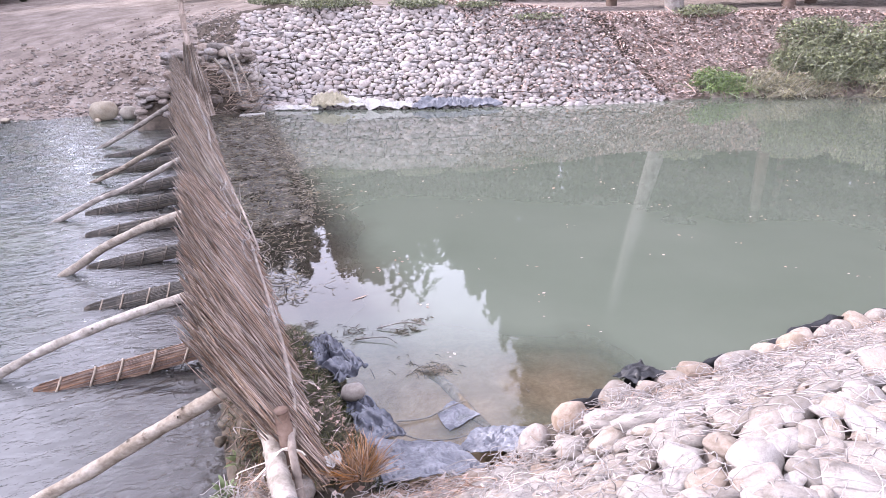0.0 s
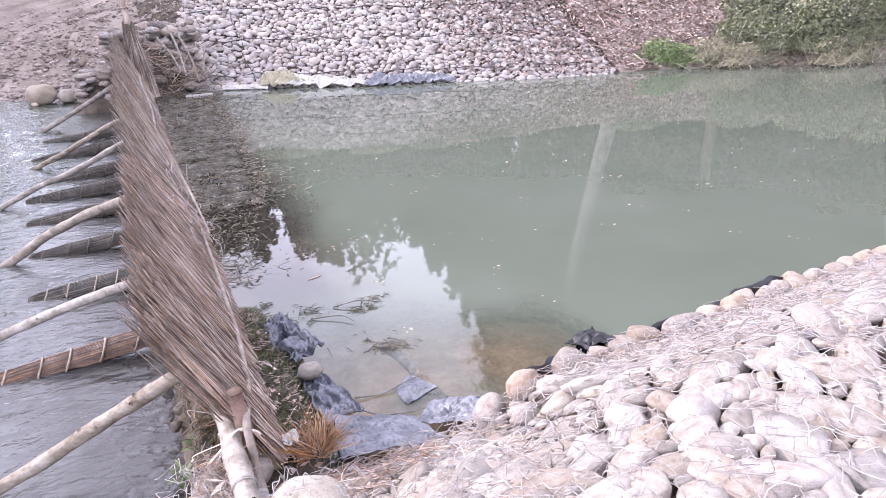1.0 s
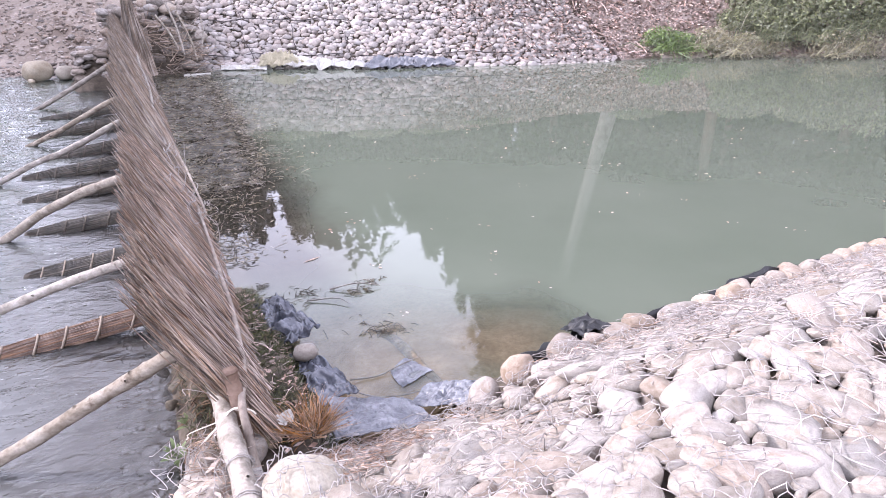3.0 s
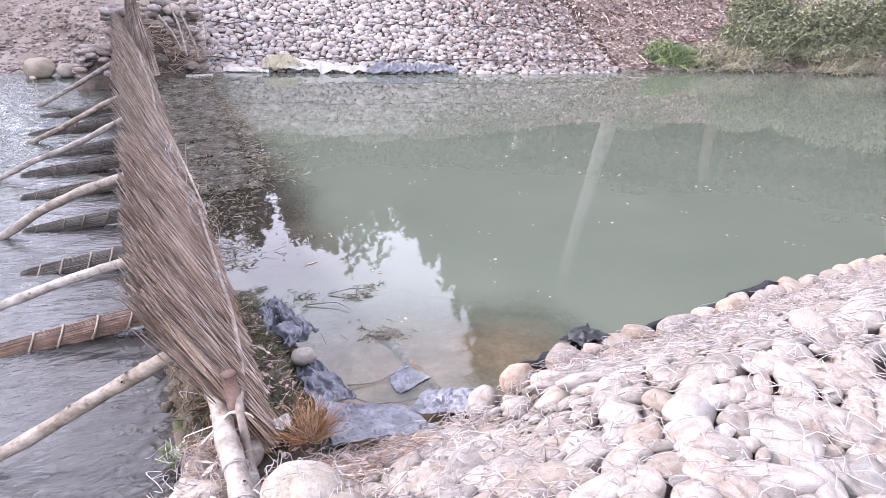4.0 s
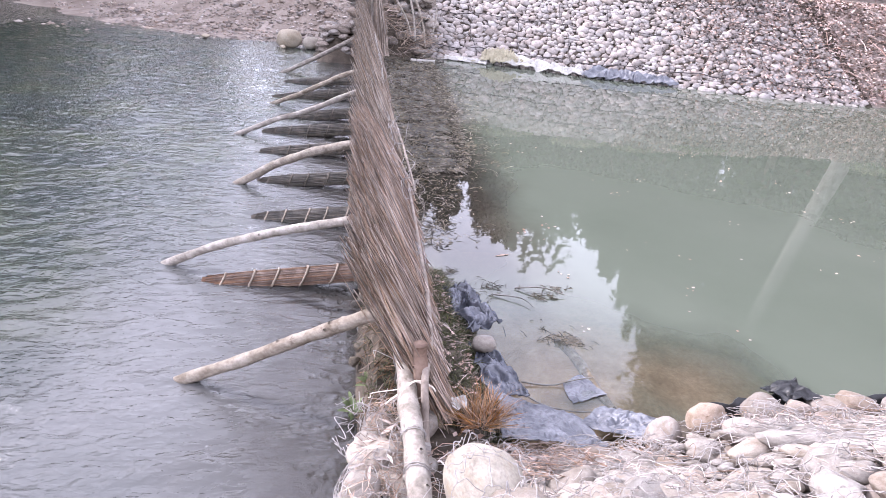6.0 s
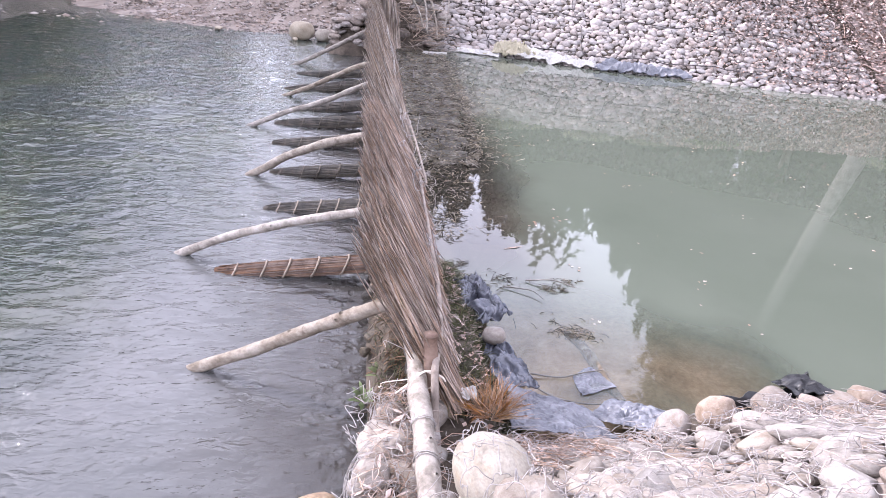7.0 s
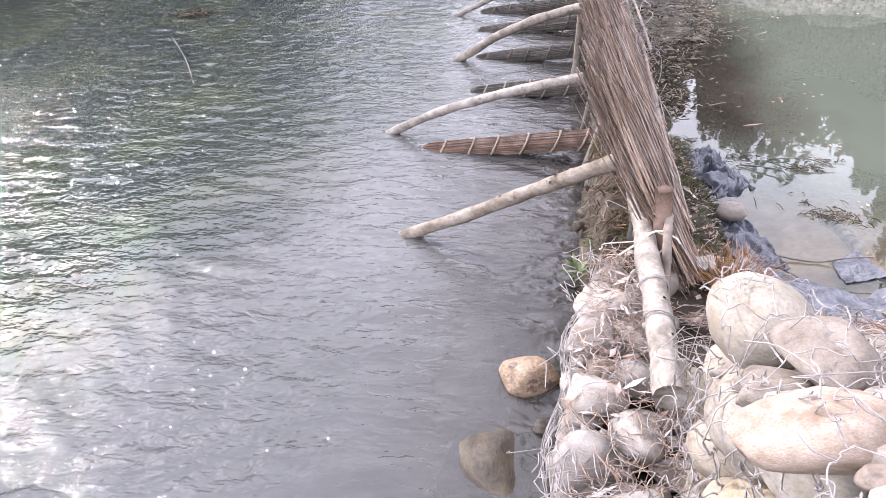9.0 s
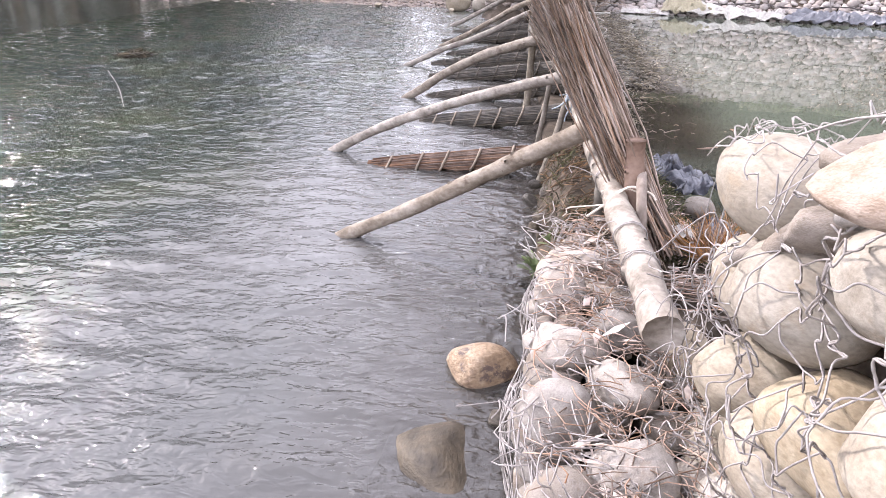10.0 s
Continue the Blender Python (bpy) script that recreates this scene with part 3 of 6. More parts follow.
def sheet(name, xs, ys, z, mat, label, category):
    w = len(xs)
    verts = [(x, y, z) for y in ys for x in xs]
    faces = [(j * w + i, j * w + i + 1, (j + 1) * w + i + 1, (j + 1) * w + i) for j in range(len(ys) - 1) for i in range(w - 1)]
    return tagged(new(name, raw_mesh(name, verts, faces, mat)), label, category, kind="structure")


sheet("pond_water", np.linspace(0.02, 70, 30), np.linspace(-14, 17, 20), POND, POND_WATER, "still murky green pond water behind the dam", "water")
def build_stream():
    """The stream's surface: standing ripples near by, flatter far off."""
    rng = np.random.default_rng(5)
    xs = np.concatenate([axis_lines(-75, -9, -9.4, -9.0, 0.2)[:-1], np.arange(-9, -0.0001, 0.045), [0.0]])
    ys = np.concatenate([axis_lines(-60, -2.6, -2.8, -2.6, 0.2)[:-1], np.arange(-2.6, 8, 0.028), np.arange(8, 18, 0.06), axis_lines(18, 60, 18, 18.5, 0.12)])
    xs, ys = np.unique(xs.round(4)), np.unique(ys.round(4))
    X, Y = np.meshgrid(xs, ys)
    Z = np.zeros_like(X)
    for _ in range(44):
        lam = np.exp(rng.uniform(np.log(0.10), np.log(0.34)))
        a = rng.normal(1.35, 0.6)
        kx, ky = np.cos(a) * 0.8, np.sin(a)
        # wave fronts bend a little
        ph = 2 * np.pi / lam * (kx * X + ky * Y + 0.05 * np.sin(X * rng.uniform(0.6, 1.6) + rng.uniform(0, 6)) + 0.04 * np.sin(Y * rng.uniform(0.6, 1.6) + rng.uniform(0, 6)))
        env = 0.5 + 0.5 * np.sin(X * rng.uniform(0.5, 2.2) + rng.uniform(0, 6)) * np.sin(Y * rng.uniform(0.5, 2.2) + rng.uniform(0, 6))
        wave = np.sin(ph + rng.uniform(0, 6.28))
        Z += 0.0075 * lam * env * (wave + 0.35 * wave * wave)
    calm = 0.75 + 0.25 * ramp01(-X, 0.5, 1.6) * ramp01(Y, -2.5, 0.5)
    fade = (X > -9.2) * ramp01(17.5 - Y, 0, 2) * ramp01(Y, -2.6, -2.2)
    Z = STREAM + Z * calm * fade * 1.0
    w, h = len(xs), len(ys)
    verts = np.stack([X, Y, Z], -1).reshape(-1, 3).tolist()
    faces = [(j * w + i, j * w + i + 1, (j + 1) * w + i + 1, (j + 1) * w + i) for j in range(h - 1) for i in range(w - 1)]
    tagged(new("stream_water", raw_mesh("stream_water", verts, faces, STREAM_WATER)), "shallow rippling grey stream water", "water", kind="structure")


build_stream()


# ---------------------------------------------------------------- brushwood fence
def twig(soup, a, b, r, rng):
    a, b = Vector(a), Vector(b)
    d = b - a
    bow = Vector((rng.gauss(0, 0.02), rng.gauss(0, 0.02), rng.gauss(0, 0.015)))
    soup.tube([a, a + d * 0.35 + bow, a + d * 0.7 + bow * 0.8, b], [r * 1.15, r, r * 0.9, r * 0.75], 4)


def build_fence():
    rng = random.Random(4)
    fence = thing("brushwood_fence", (0.1, 6, 0.1), "leaning screen of reddish brown brushwood twigs lashed to a pole", "fence")
    near, far = Soup(), Soup()
    for _ in range(3500):
        y = rng.uniform(0.0, 1.0) ** 0.8 * 3.45 - 0.05
        d = rng.uniform(-0.05, 0.05)
        h = 1.30 - 0.035 * y + rng.gauss(0, 0.05) + (0.0 if y < 2.6 else -0.1 * (y - 2.6))
        fan = 0.15 * (1 - min(y / 0.8, 1))
        base = (0.14 + d + rng.gauss(0, 0.02), y * 0.98 + 0.03 + fan * 0.2, 0.44 + rng.gauss(0, 0.03))
        k = rng.uniform(0.82, 1.0)
        top = (-0.325 + d + rng.gauss(0, 0.02), y + rng.gauss(0.06 + 0.22 * min(y / 0.9, 1), 0.07) - fan * 0.25, h)
        top = Vector(base).lerp(Vector(top), k)
        twig(near, base, top, rng.uniform(0.0022, 0.0047), rng)
    # the last sheaf gathers to a foot beside the post
    for _ in range(420):
        f = rng.random()
        base = (0.165 + rng.gauss(0, 0.022), rng.gauss(-0.02, 0.03) + 0.10 * f, 0.43 + rng.gauss(0, 0.02))
        top = Vector((-0.325 + rng.gauss(0, 0.03), 0.10 + 0.62 * f + rng.gauss(0, 0.04), 1.26 + rng.gauss(0, 0.05)))
        twig(near, base, Vector(base).lerp(top, rng.uniform(0.8, 1.0)), rng.uniform(0.0022, 0.0047), rng)
    for _ in range(3600):
        y = rng.uniform(3.0, 12.9)
        d = rng.uniform(-0.06, 0.06)
        h = 1.42 + 0.10 * math.sin(y * 1.7) + rng.gauss(0, 0.06) - 0.38 * (1 - float(ramp01(y, 3.4, 4.8))) + 0.16 * noise.noise(Vector((y * 1.9, 3, 1)))
        base = (0.12 + d, y, 0.40 + rng.gauss(0, 0.04))
        top = (-0.36 + d + rng.gauss(0, 0.03), y + rng.gauss(0.5, 0.14), h)
        top = Vector(base).lerp(Vector(top), rng.uniform(0.8, 1.0))
        twig(far, base, top, rng.uniform(0.003, 0.0065), rng)
    for _ in range(420):
        a = rng.uniform(0, 6.283)
        h = rng.uniform(1.3, 1.85)
        foot = Vector((0.06 + 0.26 * math.cos(a), 12.35 + 0.2 * math.sin(a), 0.35))
        twig(far, foot, (-0.03 + 0.09 * math.cos(a), 12.4 + 0.09 * math.sin(a), h), rng.uniform(0.004, 0.008), rng)
    part("brushwood", near.mesh("brushwood", TWIG), fence, "dry reddish brown twigs", kind="stuff")
    part("brushwood", far.mesh("brushwood", TWIG_GREY), fence, "weathered grey-brown twigs", kind="stuff")


build_fence()


# ---------------------------------------------------------------- poles and props
def pole(name, pts, r0, r1, mat, label, category, group="", sides=12, seed=1):
    rng = random.Random(seed)
    path = smooth_path(pts, 6)
    n = len(path)
    # crooked, with swellings where branches were cut
    path = smooth_path(path, 3)
    n = len(path)
    path = [p + 0.22 * r0 * Vector([noise.noise(p * 3.1 + Vector((k * 9 + seed, 0, 0))) for k in range(3)]) for p in path]
    radii = [lerp(r0, r1, i / (n - 1)) * (1 + 0.05 * math.sin(i * 0.57 + seed) + 0.09 * noise.noise(Vector((i * 0.35, seed * 3.3, 0)))) for i in range(n)]
    s = Soup()
    s.tube(path, radii, sides, True, 0.03, rng)
    for i in range(4, n - 4):
        if r0 > 0.03 and rng.random() < 0.11:
            d = Vector((rng.gauss(0, 1), rng.gauss(0, 1), rng.gauss(0, 1)))
            d = (d - (path[i + 1] - path[i]).normalized() * d.dot((path[i + 1] - path[i]).normalized())).normalized()
            c, r = path[i], radii[i]
            s.tube([c + d * r * 0.7, c + d * r * 1.08, c + d * r * 1.16], [r * 0.42, r * 0.30, r * 0.16], 7)
    return solo(name, s.mesh(name, mat), label, category, group)


pole("rail_pole", [(-0.05, -0.96, 0.62), (-0.05, -0.4, 0.625), (-0.06, 0.3, 0.62), (-0.08, 1.5, 0.61), (-0.13, 3.5, 0.62), (-0.16, 6.5, 0.6), (-0.14, 9.5, 0.6), (-0.08, 12.6, 0.62)], 0.05, 0.04, LOG, "long pale weathered rail pole carrying the brushwood", "pole")
PROPS = [
    [(-1.50, 0.90, -0.09), (-1.0, 0.76, 0.20), (-0.55, 0.62, 0.48), (-0.08, 0.44, 0.78)],
    [(-1.98, 2.50, -0.08), (-1.4, 2.26, 0.26), (-0.85, 2.05, 0.50), (-0.31, 1.83, 0.70), (-0.08, 1.72, 0.76)],
    [(-1.75, 4.55, -0.10), (-1.25, 4.30, 0.26), (-0.8, 4.06, 0.52), (-0.31, 3.84, 0.70), (-0.08, 3.75, 0.74)],
    [(-2.1, 6.52, -0.07), (-1.5, 6.44, 0.22), (-0.95, 6.34, 0.44), (-0.42, 6.2, 0.71), (-0.1, 6.12, 0.82)],
    [(-1.9, 8.58, -0.08), (-1.2, 8.2, 0.28), (-0.52, 7.7, 0.70), (-0.12, 7.4, 0.85)],
    [(-2.05, 11.35, -0.08), (-1.2, 11.4, 0.35), (-0.55, 11.5, 0.70), (-0.12, 11.5, 0.92)],
]
for k, pts in enumerate(PROPS):
    pole("prop_log", pts, [0.036, 0.034, 0.042, 0.034, 0.036, 0.042][k], [0.042, 0.036, 0.046, 0.038, 0.038, 0.046][k], LOG, "bare crooked prop log slanting from the stream to the fence", "log", "prop logs along the fence", seed=k + 3)

BUNDLES = [(-1.40, 2.16, 2.08, 0.064), (-1.22, 3.5, 3.3, 0.07), (-1.32, 4.6, 4.4, 0.065), (-1.45, 5.72, 5.6, 0.075), (-1.55, 6.7, 6.55, 0.075), (-1.45, 7.6, 7.6, 0.07), (-1.7, 9.0, 9.2, 0.075), (-1.65, 10.4, 10.2, 0.07)]


def build_bundle(k, x0, y0, y1, r):
    r *= 1.16
    rng = random.Random(90 + k)
    mat = BUNDLE if k == 0 else BUNDLE_DARK
    b = thing("brushwood_bundle", (x0, y0, 0), "thin twigs bound into a tapered roll with rope" if k else "reddish twigs bound into a tapered roll with pale rope", "bundle", "bundles under the fence")
    p0, p1 = Vector((x0 - 0.1, y0, -0.03)), Vector((0.05, y1, 0.19))
    s = Soup()
    grow = lambda f: min(1.0, (0.82 if k == 0 else 0.78) + 1.1 * f)
    s.tube([p0.lerp(p1, i / 8) for i in range(9)], [r * 0.86 * grow(i / 8) for i in range(9)], 14)
    for q in range(64):
        a, rr = 6.283 * q / 64 + rng.gauss(0, 0.05), r * rng.uniform(0.84, 0.95)
        off = Vector((0, math.cos(a), math.sin(a)))
        s0 = rng.uniform(0, 0.06)
        pts = [p0.lerp(p1, s0 + (1 - s0) * i / 5) + off * rr * grow(s0 + (1 - s0) * i / 5) + Vector((0, rng.gauss(0, 0.002), rng.gauss(0, 0.002))) for i in range(6)]
        s.tube(pts, r * 0.062, 5)
    part("brushwood", s.mesh("brushwood", mat), b, kind="stuff")
    n = 7
    for q in range(n):
        f = 0.08 + 0.86 * q / (n - 1) + rng.uniform(-0.02, 0.02)
        rr = r * grow(f) * 1.06
        c = p0.lerp(p1, f)
        pts = []
        for i in range(17):
            a = 2 * math.pi * i / 16
            pts.append(c + Vector((0.035 * math.sin(a), math.cos(a) * rr, math.sin(a) * rr)))
        t = Soup()
        t.tube(pts, 0.0095 if k == 0 else 0.0085, 5, False, 0.15, rng)
        part("rope", t.mesh("rope", ROPE if k < 2 else ROPE_DARK), b)


for k, row in enumerate(BUNDLES):
    build_bundle(k, *row)

pole("post", [(0.03, -0.03, 0.2), (0.02, -0.02, 0.55), (0.0, -0.01, 0.84)], 0.037, 0.035, POST_WOOD, "short sawn post at the end of the fence", "post", seed=31)
pole("far_post", [(-0.02, 12.4, 0.1), (-0.03, 12.4, 1.4), (-0.06, 12.4, 3.2)], 0.072, 0.05, TWIG, "tall brown post bound with rope at the far fence end", "post", seed=32)
for z in (1.75, 2.05, 2.35, 2.62, 2.9):
    s = Soup()
    s.tube([(-0.04 + 0.075 * math.cos(k * 0.6), 12.4 + 0.075 * math.sin(k * 0.6), z + 0.006 * k) for k in range(12)], 0.011, 5, True)
    solo("post_rope", s.mesh("post_rope", ROPE), "pale rope wound round the tall far post", "rope", "ropes on the far post")


# ---------------------------------------------------------------- near gabion
STONES_3 = [stone_mesh("stone", 100 + i, 3, COBBLE) for i in range(10)]
STONES_2 = [stone_mesh("stone", 200 + i, 2, COBBLE) for i in range(12)]
STONES_WARM = [stone_mesh("stone", 250 + i, 3, COBBLE_WARM) for i in range(6)]
STONES_1 = [stone_mesh("stone", 300 + i, 1, COBBLE_FAR_P, 0.12) for i in range(10)]


def put_stone(parent, me, at, turn, dims, name="stone"):
    ob = bpy.data.objects.new(name, me)
    scene.collection.objects.link(ob)
    ob.matrix_basis = Matrix.Translation(at) @ turn.to_4x4() @ Matrix.Diagonal((*dims, 1))
    return under(ob, parent)


def gabion_top(x, y):
    """Height of the near gabion's upper face."""
    z = 0.46 - 0.17 * (1 - float(ramp01(x, 1.0, 1.5))) + 0.67 * (near_line(x) - 0.06 - y)
    cut = 1 - float(ramp01(x, 0.15, 0.65))
    z = lerp(z, min(z, 0.46 + 1.8 * max(-0.85 - y, 0)), cut)
    # a shallow trough full of drift behind the edge course
    z -= 0.02 * math.exp(-((y - near_line(x) + 0.30) / 0.11) ** 2) * float(ramp01(x, 0.9, 1.4))
    return min(z, 1.27)


def wire_net(inside, place, area, cell, r, rng, jitter=0.012, twist=False):
    """Hexagonal netting laid over a surface; place(u, v) gives the point of the surface."""
    (u0, u1), (v0, v1) = area
    dx, dy = cell, cell * 1.15
    s = Soup()
    rows, cols = int((v1 - v0) / (dy * 0.75)) + 1, int((u1 - u0) / dx) + 1
    nodes = {}

    def node(i, j, low):
        key = (i, j, low)
        if key not in nodes:
            u = u0 + (i + (0.5 if j % 2 else 0)) * dx + rng.gauss(0, jitter)
            v = v0 + j * dy * 0.75 + (-dy * 0.25 if low else dy * 0.25) + rng.gauss(0, jitter)
            nodes[key] = (u, v)
        return nodes[key]

    def wire(a, b, rad):
        if not (inside(*a) and inside(*b)):
            return
        pts = [place(lerp(a[0], b[0], k / 3), lerp(a[1], b[1], k / 3)) for k in range(4)]
        # a wire bridges hollows
        pts[1] = pts[1].lerp((pts[0] * 2 + pts[3]) / 3, 0.6)
        pts[2] = pts[2].lerp((pts[0] + pts[3] * 2) / 3, 0.6)
        if twist:
            pts[1] += Vector((rng.gauss(-0.004, 0.004), rng.gauss(0, 0.009), rng.gauss(0, 0.009)))
            pts[2] += Vector((rng.gauss(-0.004, 0.004), rng.gauss(0, 0.009), rng.gauss(0, 0.009)))
        if twist and rad > r:
            # two strands wound round each other
            path = smooth_path(pts, 5)
            for side in (0.0, math.pi):
                s.tube([p + Vector((math.cos(k * 0.9 + side) * 0.6, math.cos(k * 0.9 + side), math.sin(k * 0.9 + side) * 0.3)) * r * 1.5 for k, p in enumerate(path)], r, 4, False)
            return
        s.tube(smooth_path(pts, 4) if twist else pts, rad, 5 if twist else 4, False)

    for j in range(rows):
        for i in range(cols):
            a, b = node(i, j, True), node(i, j, False)
            wire(a, b, r * 1.7)
            odd = j % 2
            wire(b, node(i + (0 if odd else -1), j + 1, True), r)
            wire(b, node(i + (1 if odd else 0), j + 1, True), r)
    return s


def straw_heap(s, rng, n, place, length, r, flat=0.35):
    """Loose dry stalks lying on a surface."""
    for _ in range(n):
        p, nor = place()
        a = rng.uniform(0, 6.283)
        d = Vector((math.cos(a), math.sin(a), rng.gauss(0, flat)))
        d -= Vector(nor) * d.dot(Vector(nor)) * 0.8
        ln = length * rng.uniform(0.4, 1.3)
        p = Vector(p) + Vector((0, 0, abs(rng.gauss(0, 0.018))))
        bend = Vector((rng.gauss(0, 0.16), rng.gauss(0, 0.16), rng.gauss(0.04, 0.08))) * ln
        s.tube([p - d * ln / 2, p - d * ln * 0.15 + bend, p + d * ln * 0.2 + bend * 0.9, p + d * ln / 2], [r, r, r * 0.9, r * 0.5], 4, False)


class Bumps:
    """Height over a face that the packed stones give."""
    def __init__(self, spots, up=0.72, sink=0.25, wide=1.12):
        self.s, self.up, self.sink, self.wide = np.asarray(spots), up, sink, wide

    def at(self, u, v):
        d = np.hypot(self.s[:, 0] - u, self.s[:, 1] - v) / (self.s[:, 2] * self.wide)
        h = np.where(d < 1, self.s[:, 2] * (self.up * np.sqrt(np.clip(1 - d * d, 0, 1)) - self.sink), -0.02)
        return float(h.max())


def build_gabion():
    rng = random.Random(12)
    g = thing("gabion", (1.5, -1.0, 0.3), "wire-mesh gabion mattress packed with pale river cobbles", "gabion", kind="structure")
    # upper face
    spots = pack(rng, lambda u, v: v < near_line(u) - 0.06 - 0.03 * (u < 1.5) - 0.03 * (u < 1.0) and u > (0.14 if v > -1.12 else 0.03) and (u > 0.5 or v < -0.9 or u > 0.5 + (v + 0.2) * 0.4), ((0.0, 5.6), (-3.3, 0.3)), [(0.098, 60), (0.076, 420), (0.056, 900), (0.040, 1300), (0.027, 1500)], 6, 0.69)
    spots = [q for q in spots.tolist() if q[0] < 1.9 or q[2] > 0.036]
    # edge course of larger stones along the pond
    u = 1.22
    course = set()
    while u < 5.6:
        r = rng.uniform(0.078, 0.125)
        v = float(near_line(u)) - 0.04 - 0.11 * (1 - float(ramp01(u, 1.2, 2.2))) + rng.gauss(0, 0.022)
        course.add(u)
        spots = [q for q in spots if math.hypot(q[0] - u, q[1] - v) > (q[2] + r) * 0.75]
        spots.append([u, v, r])
        u += r * rng.uniform(1.5, 2.15)
    bumps = Bumps(spots)
    for u, v, r in spots:
        z = gabion_top(u, v)
        tilt = 0.67 if z < 1.26 else 0.0
        n = Vector((rng.gauss(0, 0.18), tilt + rng.gauss(0, 0.18), 1))
        near = math.hypot(u, v + 1.6) < 1.5
        me = rng.choice(STONES_3 if near and r > 0.05 else STONES_2)
        if u in course or rng.random() < 0.1:
            me = rng.choice(STONES_WARM)
        long = rng.uniform(1.05, 1.25) if u in course else rng.uniform(1.1, 1.85)
        put_stone(g, me, (u, v, z - r * 0.25 + (0.05 if u in course else 0)), axis_frame(n, rng.gauss(0.3, 0.7)), (r * long, r * rng.uniform(0.85, 1.05), r * (rng.uniform(0.8, 1.0) if u in course else rng.uniform(0.5, 0.74))))
    # stacked face towards the stream: x, y, z, half length, half height
    face = [(0.085, -1.10, 1.05, 0.15, 0.09), (0.07, -1.30, 0.92, 0.16, 0.088), (0.09, -1.18, 0.66, 0.14, 0.08), (0.10, -1.58, 1.08, 0.10, 0.085), (0.08, -1.50, 0.80, 0.14, 0.075), (0.10, -1.16, 0.44, 0.15, 0.10),
            (0.09, -1.38, 0.63, 0.13, 0.08), (0.15, -1.36, 1.17, 0.12, 0.055), (0.11, -1.10, 0.84, 0.15, 0.09), (0.08, -1.72, 0.92, 0.13, 0.09), (0.08, -1.68, 0.70, 0.12, 0.08), (0.07, -1.42, 0.44, 0.16, 0.09),
            (0.08, -1.80, 1.10, 0.12, 0.09), (0.08, -1.95, 0.90, 0.12, 0.10), (0.08, -1.70, 0.50, 0.13, 0.09), (0.08, -1.92, 0.68, 0.12, 0.10)]
    across = Matrix(((0, 0, 1), (1, 0, 0), (0, 1, 0)))
    smooth = [stone_mesh("stone", 400 + i, 4, BUFF, 0.09, 0.72, 0.95) for i in range(8)]
    for k, (x, y, z, a, h) in enumerate(face):
        put_stone(g, STONES_3[4] if k == 7 else smooth[k % len(smooth)], (x, y, z), across @ Matrix.Rotation(rng.gauss(0, 0.05), 3, 'Z'), (a * 1.05, h * 1.1, 0.125 if k < 2 else 0.12))
    rest = pack(rng, lambda u, v: v < gabion_top(0, u) - 0.06 and not (-2.05 < u < -0.85 and v > 0.33), ((-3.3, -0.55), (0.3, 1.25)), [(0.13, 40), (0.1, 60), (0.06, 60)], 8)
    for u, v, r in rest:
        n = Vector((-1, rng.gauss(0, 0.15), rng.gauss(0, 0.15)))
        put_stone(g, rng.choice(smooth), (0.07, u, v), axis_frame(n, rng.gauss(1.57, 0.4)), (r * 1.1, r * 0.9, r * 0.75))

    def over(u, v):
        """The top of the stones, those of the end face included."""
        z = gabion_top(u, v) + max(bumps.at(u, v), 0.0)
        for px, y, h, a, half in face[:13]:
            q = 1 - ((v - y) / (a * 1.12)) ** 2 - ((u - px) / 0.15) ** 2
            if q > 0:
                z = max(z, h + half * 1.12 * math.sqrt(q))
        return z

    near_end = lambda u, v: u < 1.25 and v < -0.65
    net = wire_net(lambda u, v: v < near_line(u) + 0.01 and u > -0.05 and not near_end(u, v), lambda u, v: Vector((u, v, over(u, v) + 0.015)), ((-0.05, 5.6), (-2.6, 0.25)), 0.092, 0.0015, rng, 0.024)
    part("wire_mesh", net.mesh("wire_mesh", WIRE), g, "twisted galvanised hexagonal wire netting", kind="stuff")
    close = wire_net(lambda u, v: near_end(u, v) and u > -0.05, lambda u, v: Vector((u, v, over(u, v) + 0.016)), ((-0.05, 1.4), (-2.6, -0.55)), 0.088, 0.0013, rng, 0.02, True)
    part("wire_mesh", close.mesh("wire_mesh", WIRE), g, "twisted galvanised hexagonal wire netting", kind="stuff")

    def drape(u, v):
        x = 0.045
        for px, y, z, a, h in face:
            q = 1 - ((u - y) / (a * 0.97)) ** 2 - ((v - z) / (h * 1.05)) ** 2
            if q > 0:
                x = min(x, px - 0.12 * math.sqrt(q))
        return Vector((x - 0.034, u, v))

    side = wire_net(lambda u, v: v < gabion_top(0, u) + 0.06, drape, ((-2.6, -0.95), (0.38, 1.36)), 0.082, 0.0017, rng, 0.02, True)
    # loose strands at the corner
    for _ in range(26):
        y, z = rng.uniform(-1.25, -0.7), rng.uniform(0.5, 1.15)
        a = Vector((-0.05 + rng.gauss(0, 0.03), y, min(z, gabion_top(0, y) + 0.1)))
        pts = [a]
        for _ in range(4):
            a = a + Vector((rng.gauss(-0.005, 0.02), rng.gauss(0.01, 0.045), rng.gauss(-0.035, 0.035)))
            pts.append(a)
        side.tube(smooth_path(pts, 3), 0.0013, 4, False)
